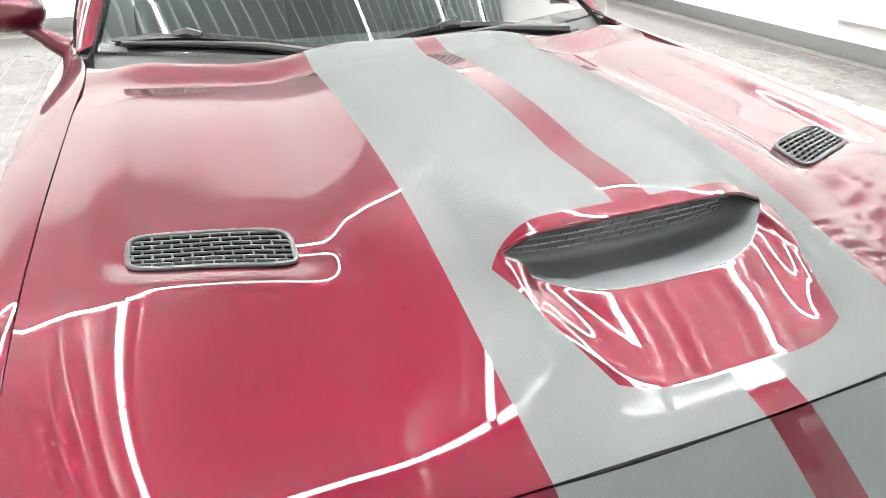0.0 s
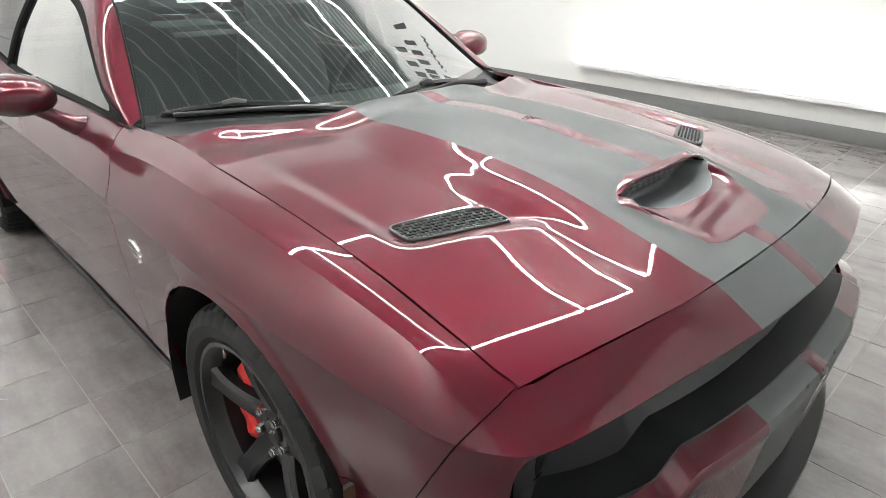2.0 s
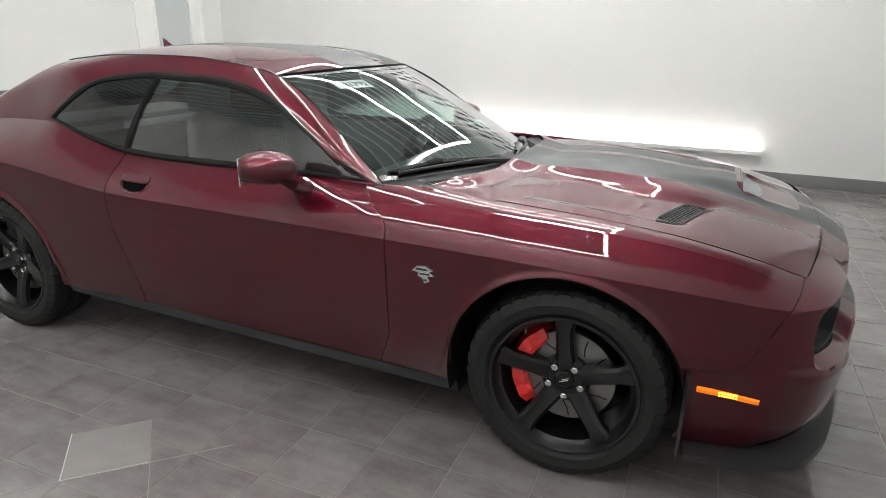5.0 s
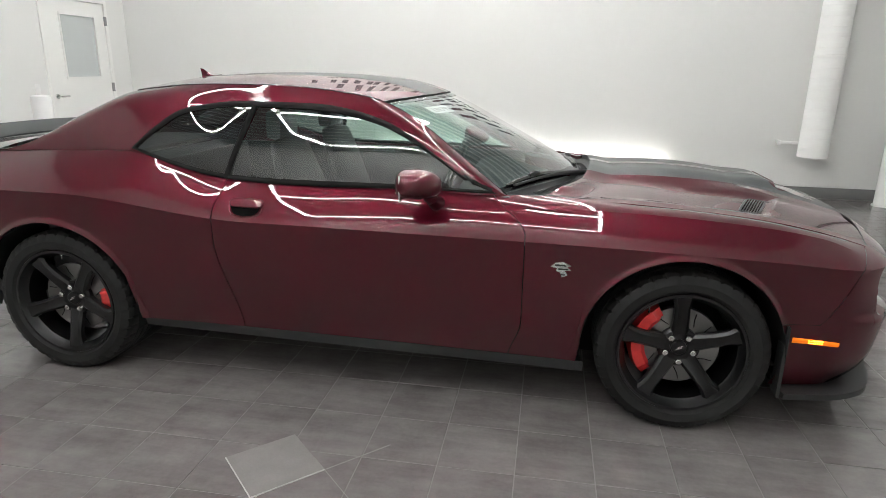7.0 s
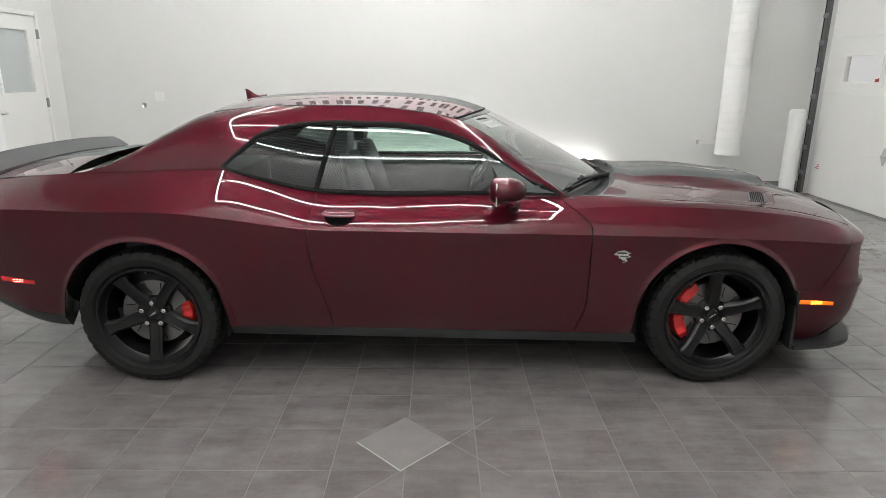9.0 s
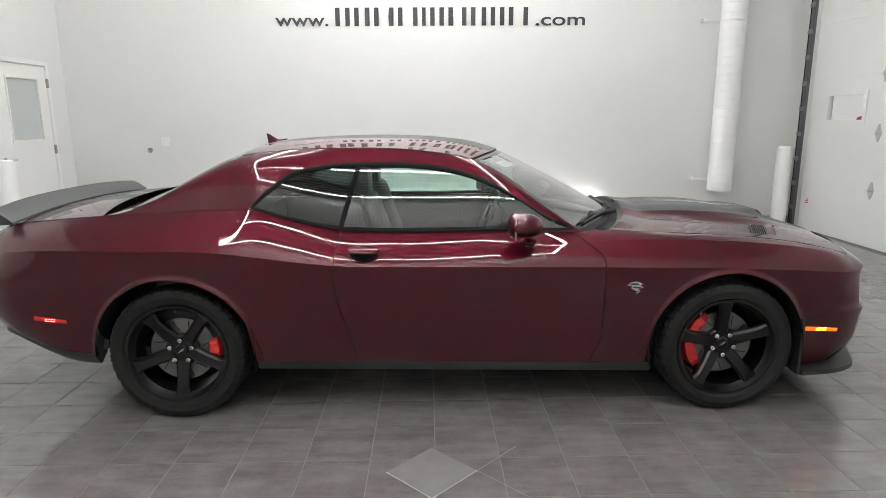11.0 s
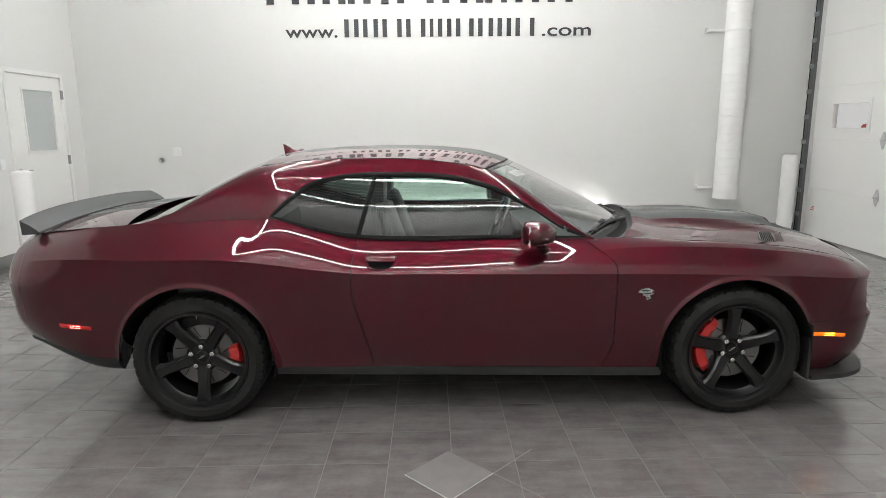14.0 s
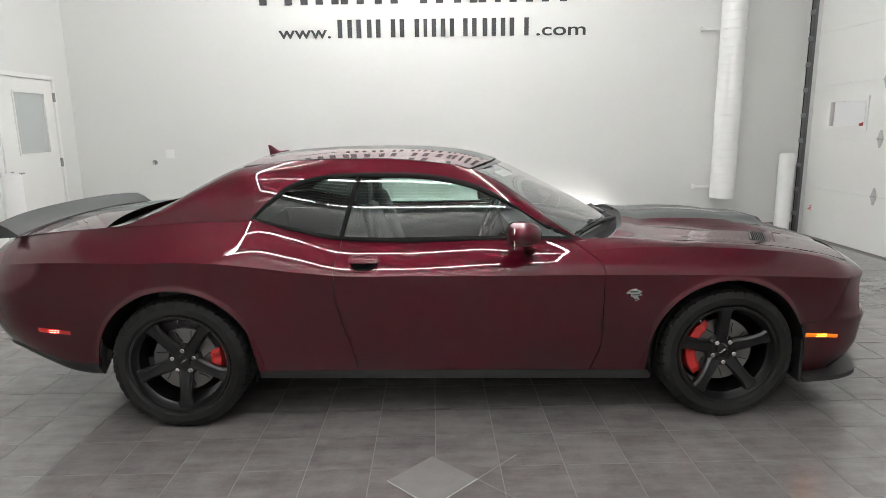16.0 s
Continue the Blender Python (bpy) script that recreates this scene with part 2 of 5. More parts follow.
def rim(bm, depth, middle=(0, 0, 0.55)):
    """Folds the open edges of a panel inwards."""
    bm.normal_update()
    edges = [e for e in bm.edges if len(e.link_faces) == 1]
    way = {}
    for v in {v for e in edges for v in e.verts}:
        n = v.normal.copy()
        if n.dot(Vector((v.co.x * 0.8, middle[1], middle[2])) - v.co) < 0:
            n = -n
        way[v] = n
    for e in edges:
        e.smooth = False
    out = bmesh.ops.extrude_edge_only(bm, edges=edges)["geom"]
    fresh = [g for g in out if isinstance(g, bmesh.types.BMVert)]
    for v in fresh:
        base = next(e.other_vert(v) for e in v.link_edges if e.other_vert(v) in way)
        v.co = base.co + way[base] * depth
    return bm


def tube(bm, pts, r, sides=10, cap=True):
    """A round bar along points; r may be a number or one per point."""
    pts = [Vector(p) for p in pts]
    rings = []
    up = Vector((0, 0, 1))
    for i, p in enumerate(pts):
        d = (pts[min(i + 1, len(pts) - 1)] - pts[max(i - 1, 0)]).normalized()
        a = d.cross(up if abs(d.z) < 0.95 else Vector((1, 0, 0))).normalized()
        b = d.cross(a)
        rr = r[i] if isinstance(r, (list, tuple)) else r
        rings.append([bm.verts.new(p + (a * math.cos(k * math.tau / sides) + b * math.sin(k * math.tau / sides)) * rr) for k in range(sides)])
    for i in range(len(rings) - 1):
        for k in range(sides):
            bm.faces.new((rings[i][k], rings[i][(k + 1) % sides], rings[i + 1][(k + 1) % sides], rings[i + 1][k]))
    if cap:
        bm.faces.new(rings[0][::-1])
        bm.faces.new(rings[-1])
    return bm


def lathe(bm, profile, sides=64, axis="y"):
    """Turns (radius, height) rows round the axis."""
    rings = []
    for r, h in profile:
        ring = []
        for k in range(sides):
            a = k * math.tau / sides
            c, s = r * math.cos(a), r * math.sin(a)
            ring.append(bm.verts.new((c, h, s) if axis == "y" else (c, s, h)))
        rings.append(ring)
    for i in range(len(rings) - 1):
        for k in range(sides):
            bm.faces.new((rings[i][k], rings[i][(k + 1) % sides], rings[i + 1][(k + 1) % sides], rings[i + 1][k]))
    return rings


def prism(bm, outline, z0, z1):
    """A plate from a closed outline in x and y."""
    lo = [bm.verts.new((x, y, z0)) for x, y in outline]
    hi = [bm.verts.new((x, y, z1)) for x, y in outline]
    n = len(lo)
    bm.faces.new(lo[::-1])
    bm.faces.new(hi)
    for i in range(n):
        bm.faces.new((lo[i], lo[(i + 1) % n], hi[(i + 1) % n], hi[i]))
    return bm

# ---- the room ----
CEIL, XL, XR, YF = 5.2, -5.25, 5.2, -5.4


def wall_y(x):
    return 5.0 - 0.015 * x


LEAN = math.degrees(math.atan(-0.015))
tagged(part("floor", boxed(XL - 0.3, YF - 0.3, -0.2, XR + 0.3, 5.4, -0.0018), GROUT), "grey grouted concrete slab under the floor tiles", "floor", kind="structure")
tagged(part("wall_back", boxed(-5.6, 0, -0.1, 5.40, 0.2, CEIL), WALL, at=pose(0, 5.0, 0, 0, 0, LEAN)), "plain white painted back wall", "wall", kind="structure")
tagged(part("wall_left", boxed(XL - 0.2, YF, -0.1, XL, 3.48, CEIL), WALL), "plain white painted side wall", "wall", kind="structure")
tagged(part("wall_left_end", boxed(XL - 0.2, 4.70, -0.1, XL, 5.08, CEIL), WALL), "plain white painted wall beside the door", "wall", kind="structure")
tagged(part("wall_left_head", boxed(XL - 0.2, 3.48, 2.34, XL, 4.70, CEIL), WALL), "plain white painted wall over the door", "wall", kind="structure")
tagged(part("wall_right_end", boxed(XR, 4.72, -0.1, XR + 0.2, 4.95, CEIL), WALL), "plain white painted wall beside the garage door", "wall", kind="structure")
tagged(part("wall_right", boxed(XR, YF, -0.1, XR + 0.2, 0.45, CEIL), WALL), "plain white painted side wall", "wall", kind="structure")
tagged(part("wall_right_head", boxed(XR, 0.45, 3.5, XR + 0.2, 4.72, CEIL), WALL), "plain white painted wall over the garage door", "wall", kind="structure")
tagged(part("wall_front", boxed(XL - 0.2, YF - 0.2, -0.1, XR + 0.2, YF, CEIL), WALL), "plain white painted wall facing the car", "wall", kind="structure")


def ceiling():
    bm = bmesh.new()
    prof = []
    y = YF
    while y < 5.2:
        prof += [(y, 0.0), (y + 0.214, 0.0), (y + 0.217, -0.055), (y + 0.237, -0.055), (y + 0.240, -0.001)]
        y += 0.245
    a = [bm.verts.new((XL - 0.1, y, CEIL + z)) for y, z in prof]
    b = [bm.verts.new((XR + 0.1, y, CEIL + z)) for y, z in prof]
    for i in range(len(prof) - 1):
        # rib faces take the paler tone that stands in for lamp light
        bm.faces.new((a[i], b[i], b[i + 1], a[i + 1])).material_index = 1 if i % 5 in (1, 2, 3) else 0
    top = bmesh.ops.create_cube(bm, size=1)["verts"]
    for v in top:
        v.co = (v.co.x * 11.2, (YF + 5.2) / 2 + v.co.y * 11.2, CEIL + 0.1 + v.co.z * 0.1)
    return bm


deck_ceiling = part("ceiling", ceiling(), DECK, smooth=False)
deck_ceiling.data.materials.append(LIT_RIB)
tagged(deck_ceiling, "light grey ribbed metal deck ceiling", "ceiling", kind="structure")

# baseboards
for nm, a in (("baseboard_back", (-5.3, -0.012, 0, 5.3, -0.001, 0.14)),):
    tagged(part(nm, boxed(*a, bevel=0.003), BASE, at=pose(0, 5.0, 0, 0, 0, LEAN)), "dark grey vinyl baseboard along the back wall", "baseboard", kind="structure")
tagged(part("baseboard_left", boxed(XL, YF, 0, XL + 0.012, 3.42, 0.14, bevel=0.003), BASE), "dark grey vinyl baseboard along the side wall", "baseboard", kind="structure")


# lamps hung under the ceiling: a grid of tubes
LX0, LX1, LZ = -2.25, 1.50, 5.09
def tube_lamp(length):
    lamp = thing("tube_light", "white linear tube light hung under the metal ceiling", "ceiling light", "linear ceiling lights")
    part("housing", boxed(-length / 2, -0.045, 0.012, length / 2, 0.045, 0.06, bevel=0.006), PVC, lamp)
    bm = bmesh.new()
    bmesh.ops.create_cone(bm, cap_ends=True, segments=12, radius1=0.0165, radius2=0.0165, depth=length - 0.02, matrix=Matrix.Rotation(radians(90), 4, "Y"))
    part("tube", bm, TUBE, lamp)
    part("end_cap", boxed(-length / 2 - 0.012, -0.05, -0.03, -length / 2, 0.05, 0.062, bevel=0.004), PVC, lamp)
    part("end_cap", boxed(length / 2, -0.05, -0.03, length / 2 + 0.012, 0.05, 0.062, bevel=0.004), PVC, lamp)
    for x in (-length * 0.35, length * 0.35):
        part("hanger", tube(bmesh.new(), [(x, 0, 0.058), (x, 0, CEIL - LZ + 0.004)], 0.002, 5), STEEL, lamp, "thin steel hanger wire")
    return lamp


LONG_Y = (-4.75, -2.65, 0.45, 2.70, 4.15)
HALF = (LX1 - LX0) / 2 - 0.04
first = tube_lamp(HALF)
first.matrix_basis = pose(LX0 + 0.03 + HALF / 2, LONG_Y[0], LZ)
for y in LONG_Y:
    for k in (0, 1):
        if (y, k) != (LONG_Y[0], 0):
            copy_thing(first, pose(LX0 + 0.03 + HALF / 2 + k * (HALF + 0.03), y, LZ))
for i in range(4):
    span = LONG_Y[i + 1] - LONG_Y[i] - 0.08
    for x in (LX0, LX1):
        tube_lamp(span).matrix_basis = pose(x, (LONG_Y[i] + LONG_Y[i + 1]) / 2, LZ, 0, 0, 90)

# low lamp along the back wall
bar = thing("wall_wash_light", "low white LED bar washing the back wall", "wall light", at=pose(0.41, wall_y(0.4), 0.36, 0, 0, LEAN))
part("channel", boxed(-2.0, -0.096, -0.035, 2.0, -0.002, -0.006, bevel=0.004), PVC, bar)
part("lip", boxed(-2.0, -0.100, -0.035, 2.0, -0.094, 0.012), PVC, bar)
part("strip", boxed(-1.96, -0.090, -0.005, 1.96, -0.047, 0.008, bevel=0.002), BAR, bar, "bright white LED strip")


# left: service door
def service_door():
    d = thing("door_1", "white flush door with a narrow frosted pane, closed", "door", kind="structure")
    y0, y1, zt, x = 3.48, 4.70, 2.34, XL
    bm = bmesh.new()
    box(bm, x - 0.12, y0 + 0.002, 0, x + 0.018, y0 + 0.055, zt - 0.002, 0.003)
    box(bm, x - 0.12, y1 - 0.055, 0, x + 0.018, y1 - 0.002, zt - 0.002, 0.003)
    box(bm, x - 0.12, y0 + 0.0555, zt - 0.06, x + 0.0175, y1 - 0.0555, zt - 0.002, 0.003)
    part("frame", bm, DOORPAINT, d)
    leaf = bmesh.new()
    a, b, lo, hi = 3.83, 4.44, 1.335, 2.095
    L, R = y0 + 0.06, y1 - 0.06
    for q in ((L, 0.012, a, zt - 0.065), (b, 0.012, R, zt - 0.065), (a, 0.012, b, lo), (a, hi, b, zt - 0.065)):
        box(leaf, x - 0.045, q[0], q[1], x - 0.004, q[2], q[3])
    part("leaf", leaf, DOORPAINT, d, smooth=False)
    part("pane", boxed(x - 0.03, a, lo, x - 0.022, b, hi), FROST, d, "grey frosted glass pane")
    bm = bmesh.new()
    for q in ((a - 0.025, lo - 0.025, b + 0.025, lo), (a - 0.025, hi, b + 0.025, hi + 0.025), (a - 0.025, lo, a, hi), (b, lo, b + 0.025, hi)):
        box(bm, x - 0.006, q[0], q[1], x + 0.006, q[2], q[3])
    part("glazing_bead", bm, DOORPAINT, d, smooth=False)
    for z in (0.25, 1.19, 2.06):
        part("hinge", boxed(x - 0.003, R - 0.006, z - 0.06, x + 0.02, R + 0.03, z + 0.06, bevel=0.003), STEEL, d, "brushed steel hinge")
    bm = bmesh.new()
    tube(bm, [(x - 0.005, 3.60, 1.10), (x + 0.012, 3.60, 1.10)], 0.032, 20)
    tube(bm, [(x + 0.01, 3.60, 1.10), (x + 0.055, 3.60, 1.10), (x + 0.06, 3.615, 1.10), (x + 0.06, 3.74, 1.10)], 0.011, 10)
    part("lever_handle", bm, CHROME, d, "brushed steel lever handle")


service_door()


def small_plate(name, label, cat, y, z, x=XL):
    p = thing(name, label, cat)
    part("plate", boxed(x - 0.001, y - 0.04, z - 0.06, x + 0.007, y + 0.04, z + 0.06, bevel=0.003), PVC, p)
    part("rocker", boxed(x + 0.006, y - 0.012, z - 0.025, x + 0.011, y + 0.012, z + 0.025, bevel=0.002), PVC, p)


small_plate("light_switch", "white light switch plate on the wall", "switch", 3.30, 1.20)

sock = thing("wall_outlet", "white double power outlet on the back wall", "outlet", at=pose(-3.91, wall_y(-3.91), 1.265, 0, 0, LEAN))
part("plate", boxed(-0.062, -0.008, -0.062, 0.062, 0.002, 0.062, bevel=0.003), PVC, sock)
for dx in (-0.027, 0.027):
    part("receptacle", boxed(dx - 0.019, -0.012, -0.045, dx + 0.019, -0.007, 0.045, bevel=0.004), DOORPAINT, sock)
air = thing("air_coupling", "round steel air hose coupling on the back wall", "fitting", at=pose(-4.14, wall_y(-4.14), 1.145, 0, 0, LEAN))
bm = bmesh.new()
tube(bm, [(0, 0.002, 0), (0, -0.012, 0)], 0.036, 20)
part("flange", bm, STEEL, air)
bm = bmesh.new()
tube(bm, [(0, -0.011, 0), (0, -0.045, 0), (0, -0.05, -0.03)], 0.017, 12)
part("nozzle", bm, CHROME, air)
low_sock = thing("wall_outlet", "small white power outlet above the light bar on the back wall", "outlet", at=pose(-0.085, wall_y(-0.085), 0.565, 0, 0, LEAN))
part("plate", boxed(-0.035, -0.006, -0.057, 0.035, 0.002, 0.057, bevel=0.003), DOORPAINT, low_sock)
for dz in (-0.022, 0.022):
    part("receptacle", boxed(-0.017, -0.010, dz - 0.015, 0.017, -0.005, dz + 0.015, bevel=0.004), PVC, low_sock)


def bollard(x, y, label, h=1.17, r=0.1):
    b = thing("bollard", label, "bollard", "white bollards", at=pose(x, y, 0))
    bm = bmesh.new()
    prof = [(r, 0.0), (r, h - 0.05), (r * 0.93, h - 0.015), (r * 0.75, h), (0.001, h + 0.002)]
    lathe(bm, prof, 32, "z")
    part("sleeve", bm, PVC, b)
    bm = bmesh.new()
    lathe(bm, [(r + 0.02, 0.0), (r + 0.02, 0.012), (r + 0.001, 0.016)], 32, "z")
    part("foot_ring", bm, PVC, b)


bollard(4.88, 4.60, "white plastic-sleeved steel bollard beside the garage door")
bollard(-4.60, 2.60, "white plastic-sleeved steel bollard in front of the service door")


def duct():
    d = thing("duct_pipe", "white round sheet-metal duct hanging down the wall", "duct", at=pose(4.04, 4.71, 0))
    bm = bmesh.new()
    prof = []
    z, r = 0.545, 0.165
    prof.append((r - 0.02, z + 0.004))
    prof.append((r, z))
    while z < CEIL - 0.05:
        nz = min(z + 0.115, CEIL)
        prof += [(r, nz - 0.008), (r + 0.003, nz - 0.004), (r, nz)]
        z = nz
    lathe(bm, prof, 40, "z")
    part("tube", bm, PVC, d)
    for z in (1.72, 2.86):
        bm = bmesh.new()
        lathe(bm, [(r + 0.001, z - 0.012), (r + 0.009, z - 0.01), (r + 0.009, z + 0.01), (r + 0.001, z + 0.012)], 40, "z")
        part("collar", bm, PVC, d)
    for z in (0.69, 2.885):
        bm = bmesh.new()
        box(bm, -0.36, 0.17, z - 0.018, -0.11, 0.195, z + 0.018, 0.003)
        box(bm, -0.36, 0.13, z - 0.03, -0.33, 0.22, z + 0.03, 0.003)
        part("bracket", bm, PVC, d)


duct()


HINGE = [(-0.050, -0.016), (-0.012, -0.105), (0.012, -0.105), (0.050, -0.016), (0.050, 0.016), (0.012, 0.105), (-0.012, 0.105), (-0.050, 0.016)]


def garage_door():
    d = thing("garage_door", "white insulated sectional garage door, closed, with a small window", "garage door")
    x, y0, y1, h = XR + 0.04, 0.47, 4.70, 0.692
    wy0, wy1, wz0, wz1 = 3.61, 4.30, 1.53, 1.85
    for i in range(5):
        z0, z1 = i * h + 0.004, (i + 1) * h - 0.003
        bm = bmesh.new()
        if z0 < wz0 < z1:
            for q in ((y0, z0, wy0, z1), (wy1, z0, y1, z1), (wy0, z0, wy1, wz0), (wy0, wz1, wy1, z1)):
                box(bm, x, q[0], q[1], x + 0.045, q[2], q[3])
        else:
            box(bm, x, y0, z0, x + 0.045, y1, z1, 0.004)
        if i < 4:
            box(bm, x + 0.006, y0, z1 + 0.0002, x + 0.04, y1, z1 + 0.0068)
        panel = part("panel", bm, DOORPAINT, d, smooth=False)
        if i < 4:
            for y in (3.30, 2.1, 0.9):
                b = bmesh.new()
                c = z1 + 0.003
                side_a = [b.verts.new((x - 0.002, y + p, c + q)) for p, q in HINGE]
                side_b = [b.verts.new((x - 0.009, y + p * 0.94, c + q * 0.97)) for p, q in HINGE]
                n = len(HINGE)
                b.faces.new(side_b)
                for k in range(n):
                    b.faces.new((side_a[k], side_a[(k + 1) % n], side_b[(k + 1) % n], side_b[k]))
                tube(b, [(x - 0.015, y - 0.040, c), (x - 0.015, y + 0.040, c)], 0.011, 10)
                bmesh.ops.recalc_face_normals(b, faces=b.faces)
                part("hinge", b, ZINC, panel, "galvanised steel hinge", smooth=False)
    bm = bmesh.new()
    w = 0.05
    e = 0.005
    for q in ((wy0 - w, wz0 - w, wy1 + w, wz0 + e), (wy0 - w, wz1 - e, wy1 + w, wz1 + w), (wy0 - w, wz0 + e, wy0 + e, wz1 - e), (wy1 - e, wz0 + e, wy1 + w, wz1 - e)):
        box(bm, x - 0.014, q[0], q[1], x + 0.05, q[2], q[3])
    part("window_frame", bm, DOORPAINT, d, smooth=False)
    bm = bmesh.new()
    grid(bm, 1, 1, lambda u, v: Vector((x + 0.02, wy0 + (wy1 - wy0) * u, wz0 + (wz1 - wz0) * v)), flip=True)
    part("window_pane", bm, CLEAR, d, "clear glass pane")
    part("warning_label", boxed(x - 0.002, 4.50, 0.36, x + 0.001, 4.60, 0.45), PVC, d, "small white warning label with red bars")
    for k in range(3):
        part("label_bar", boxed(x - 0.004, 4.51, 0.375 + k * 0.026, x - 0.0022, 4.59 - 0.02 * k, 0.388 + k * 0.026), CALIPER, d)
    tr = thing("door_track", "dark galvanised garage door track with roller brackets", "door track")
    bm = bmesh.new()
    for q in ((XR - 0.055, 4.708, XR - 0.050, 4.775), (XR - 0.055, 4.708, XR - 0.010, 4.713), (XR - 0.055, 4.770, XR - 0.018, 4.775)):
        box(bm, q[0], q[1], 0.02, q[2], q[3], 3.55)
    part("rail", bm, TRACK, tr, smooth=False)
    part("jamb_seal", boxed(XR - 0.045, 4.776, 0.0, XR - 0.001, 4.82, 3.6, bevel=0.004), DARK, tr, "black rubber jamb seal")
    for z in [i * h / 2 + 0.3 for i in range(9)]:
        bm = bmesh.new()
        box(bm, XR - 0.075, 4.70, z - 0.03, XR - 0.056, 4.79, z + 0.03, 0.003)
        tube(bm, [(XR - 0.09, 4.74, z), (XR - 0.03, 4.74, z)], 0.016, 10)
        part("roller_bracket", bm, STEEL, tr)


garage_door()
sky = nodes_of("outside_daylight")
sky[2].inputs["Emission Color"].default_value = (0.95, 0.95, 0.94, 1)
sky[2].inputs["Emission Strength"].default_value = 0.62
tagged(part("backdrop", boxed(XR + 1.6, 1.5, -0.1, XR + 1.65, 9.5, 3.5), sky[0]), "pale daylight outside the garage window", "backdrop", kind="structure")
day = bpy.data.lights.new("daylight", "SUN")
day.energy, day.angle, day.color = 2.0, 0.3, (1.0, 0.96, 0.9)
daylight = new("daylight", day)
daylight.matrix_basis = pose(XR + 3.0, -4.0, 6.0, 62, 0, -4)
van = thing("parked_vehicle", "red vehicle parked outside, seen through the garage window", "vehicle")
part("body", boxed(XR + 0.80, 3.6, 0.5, XR + 1.4, 4.90, 1.60, bevel=0.10), CALIPER, van)
part("base", boxed(XR + 0.85, 3.7, -0.1, XR + 1.35, 4.90, 0.52, bevel=0.05), DARK, van)
tagged(part("ground", boxed(XR + 0.25, 0.0, -0.2, XR + 1.6, 6.5, -0.1), GROUT), "grey ground outside the garage door", "ground", kind="structure")


# lettering on the back wall
def words(text, size, x, z, parent, name="letter"):
    cu = bpy.data.curves.new("text", "FONT")
    cu.body, cu.size, cu.extrude, cu.offset = text, size, 0.006, 0.0022
    tmp = new("text", cu)
    bpy.context.view_layer.update()
    dg = bpy.context.evaluated_depsgraph_get()
    me = bpy.data.meshes.new_from_object(tmp.evaluated_get(dg))
    bpy.data.objects.remove(tmp)
    me.materials.clear()
    me.materials.append(LETTER)
    ob = new(name, me)
    ob.parent = parent
    ob.matrix_basis = pose(x, -0.008, z, 90, 0, 0)
    return ob


def letter(x, wide, z0, z1, bar, parent):
    """Two upright bars that stand for one raised letter of a name, or one where it is slim."""
    for x0 in ((x,) if wide < bar * 1.8 else (x, x + wide - bar)):
        part("letter_bar", boxed(x0, -0.012, z0, x0 + min(bar, wide), 0.001, z1), LETTER, parent, smooth=False)


sign = thing("wall_sign", "charcoal raised lettering across the white back wall", "sign", at=pose(0, 5.0, 0, 0, 0, LEAN))
w1 = words("www.", 0.235, -2.225, 2.838, sign)
w2 = words(".com", 0.235, 1.365, 2.838, sign)
for w, width in ((w1, 0.73), (w2, 0.69)):
    xs = [v.co.x for v in w.data.vertices]
    k = width / (max(xs) - min(xs))
    w.matrix_basis = w.matrix_basis @ Matrix.Diagonal((k, 1, 1, 1))
x = -1.40
for wd in (0.235, 0.245, 0.305, 0.305, 0.085, 0.225, 0.285, 0.245, 0.225, 0.30):
    letter(x, wd - 0.035, 2.838, 3.078, 0.062, sign)
    x += wd + 0.028
x = -2.47
for wd in (0.50, 0.36, 0.28, 0.40, 0.56, 0.40, 0.28, 0.13, 0.38, 0.40):
    letter(x, wd - 0.05, 3.285, 3.72, 0.10, sign)
    x += wd + 0.07
x = -1.95
for wd in (0.52, 0.54, 0.66, 0.66, 0.18, 0.50):
    letter(x, wd - 0.06, 3.90, 4.42, 0.12, sign)
    x += wd + 0.09

# ---- the car: x ahead, y to its left, origin on the floor midway between the axles ----
AXF, AXR, HUBZ, ARCH = 1.480, -1.478, 0.362, 0.422

# widest line of the body in plan, from the tail's middle round the side to the nose's middle
PLAN = [(-2.610, 0.0), (-2.610, 0.30), (-2.600, 0.58), (-2.550, 0.775), (-2.41, 0.882), (-2.14, 0.947), (-1.80, 0.978), (-1.47, 0.990), (-1.10, 0.980),
        (-0.60, 0.962), (0.0, 0.955), (0.80, 0.958), (1.40, 0.966), (1.75, 0.954), (1.95, 0.932), (2.125, 0.900), (2.252, 0.826), (2.330, 0.700), (2.385, 0.525), (2.428, 0.280), (2.445, 0.0)]
_d = [0.0]
for p, q in zip(PLAN, PLAN[1:]):
    _d.append(_d[-1] + math.dist(p, q))
_plan = curve_of([(s, *p) for s, p in zip(_d, PLAN)])
_S = np.linspace(0, _d[-1], 1200)
_PX = np.maximum.accumulate(np.array([_plan(s)[0] for s in _S]))
A_END = _d[-1]


def a_of(x):
    return float(np.interp(x, _PX, _S))


def plan(a):
    p, q, r = _plan(a), _plan(max(a - 0.004, 0)), _plan(min(a + 0.004, A_END))
    t = (r - q) / np.linalg.norm(r - q)
    return p[0], p[1], -t[1], t[0]


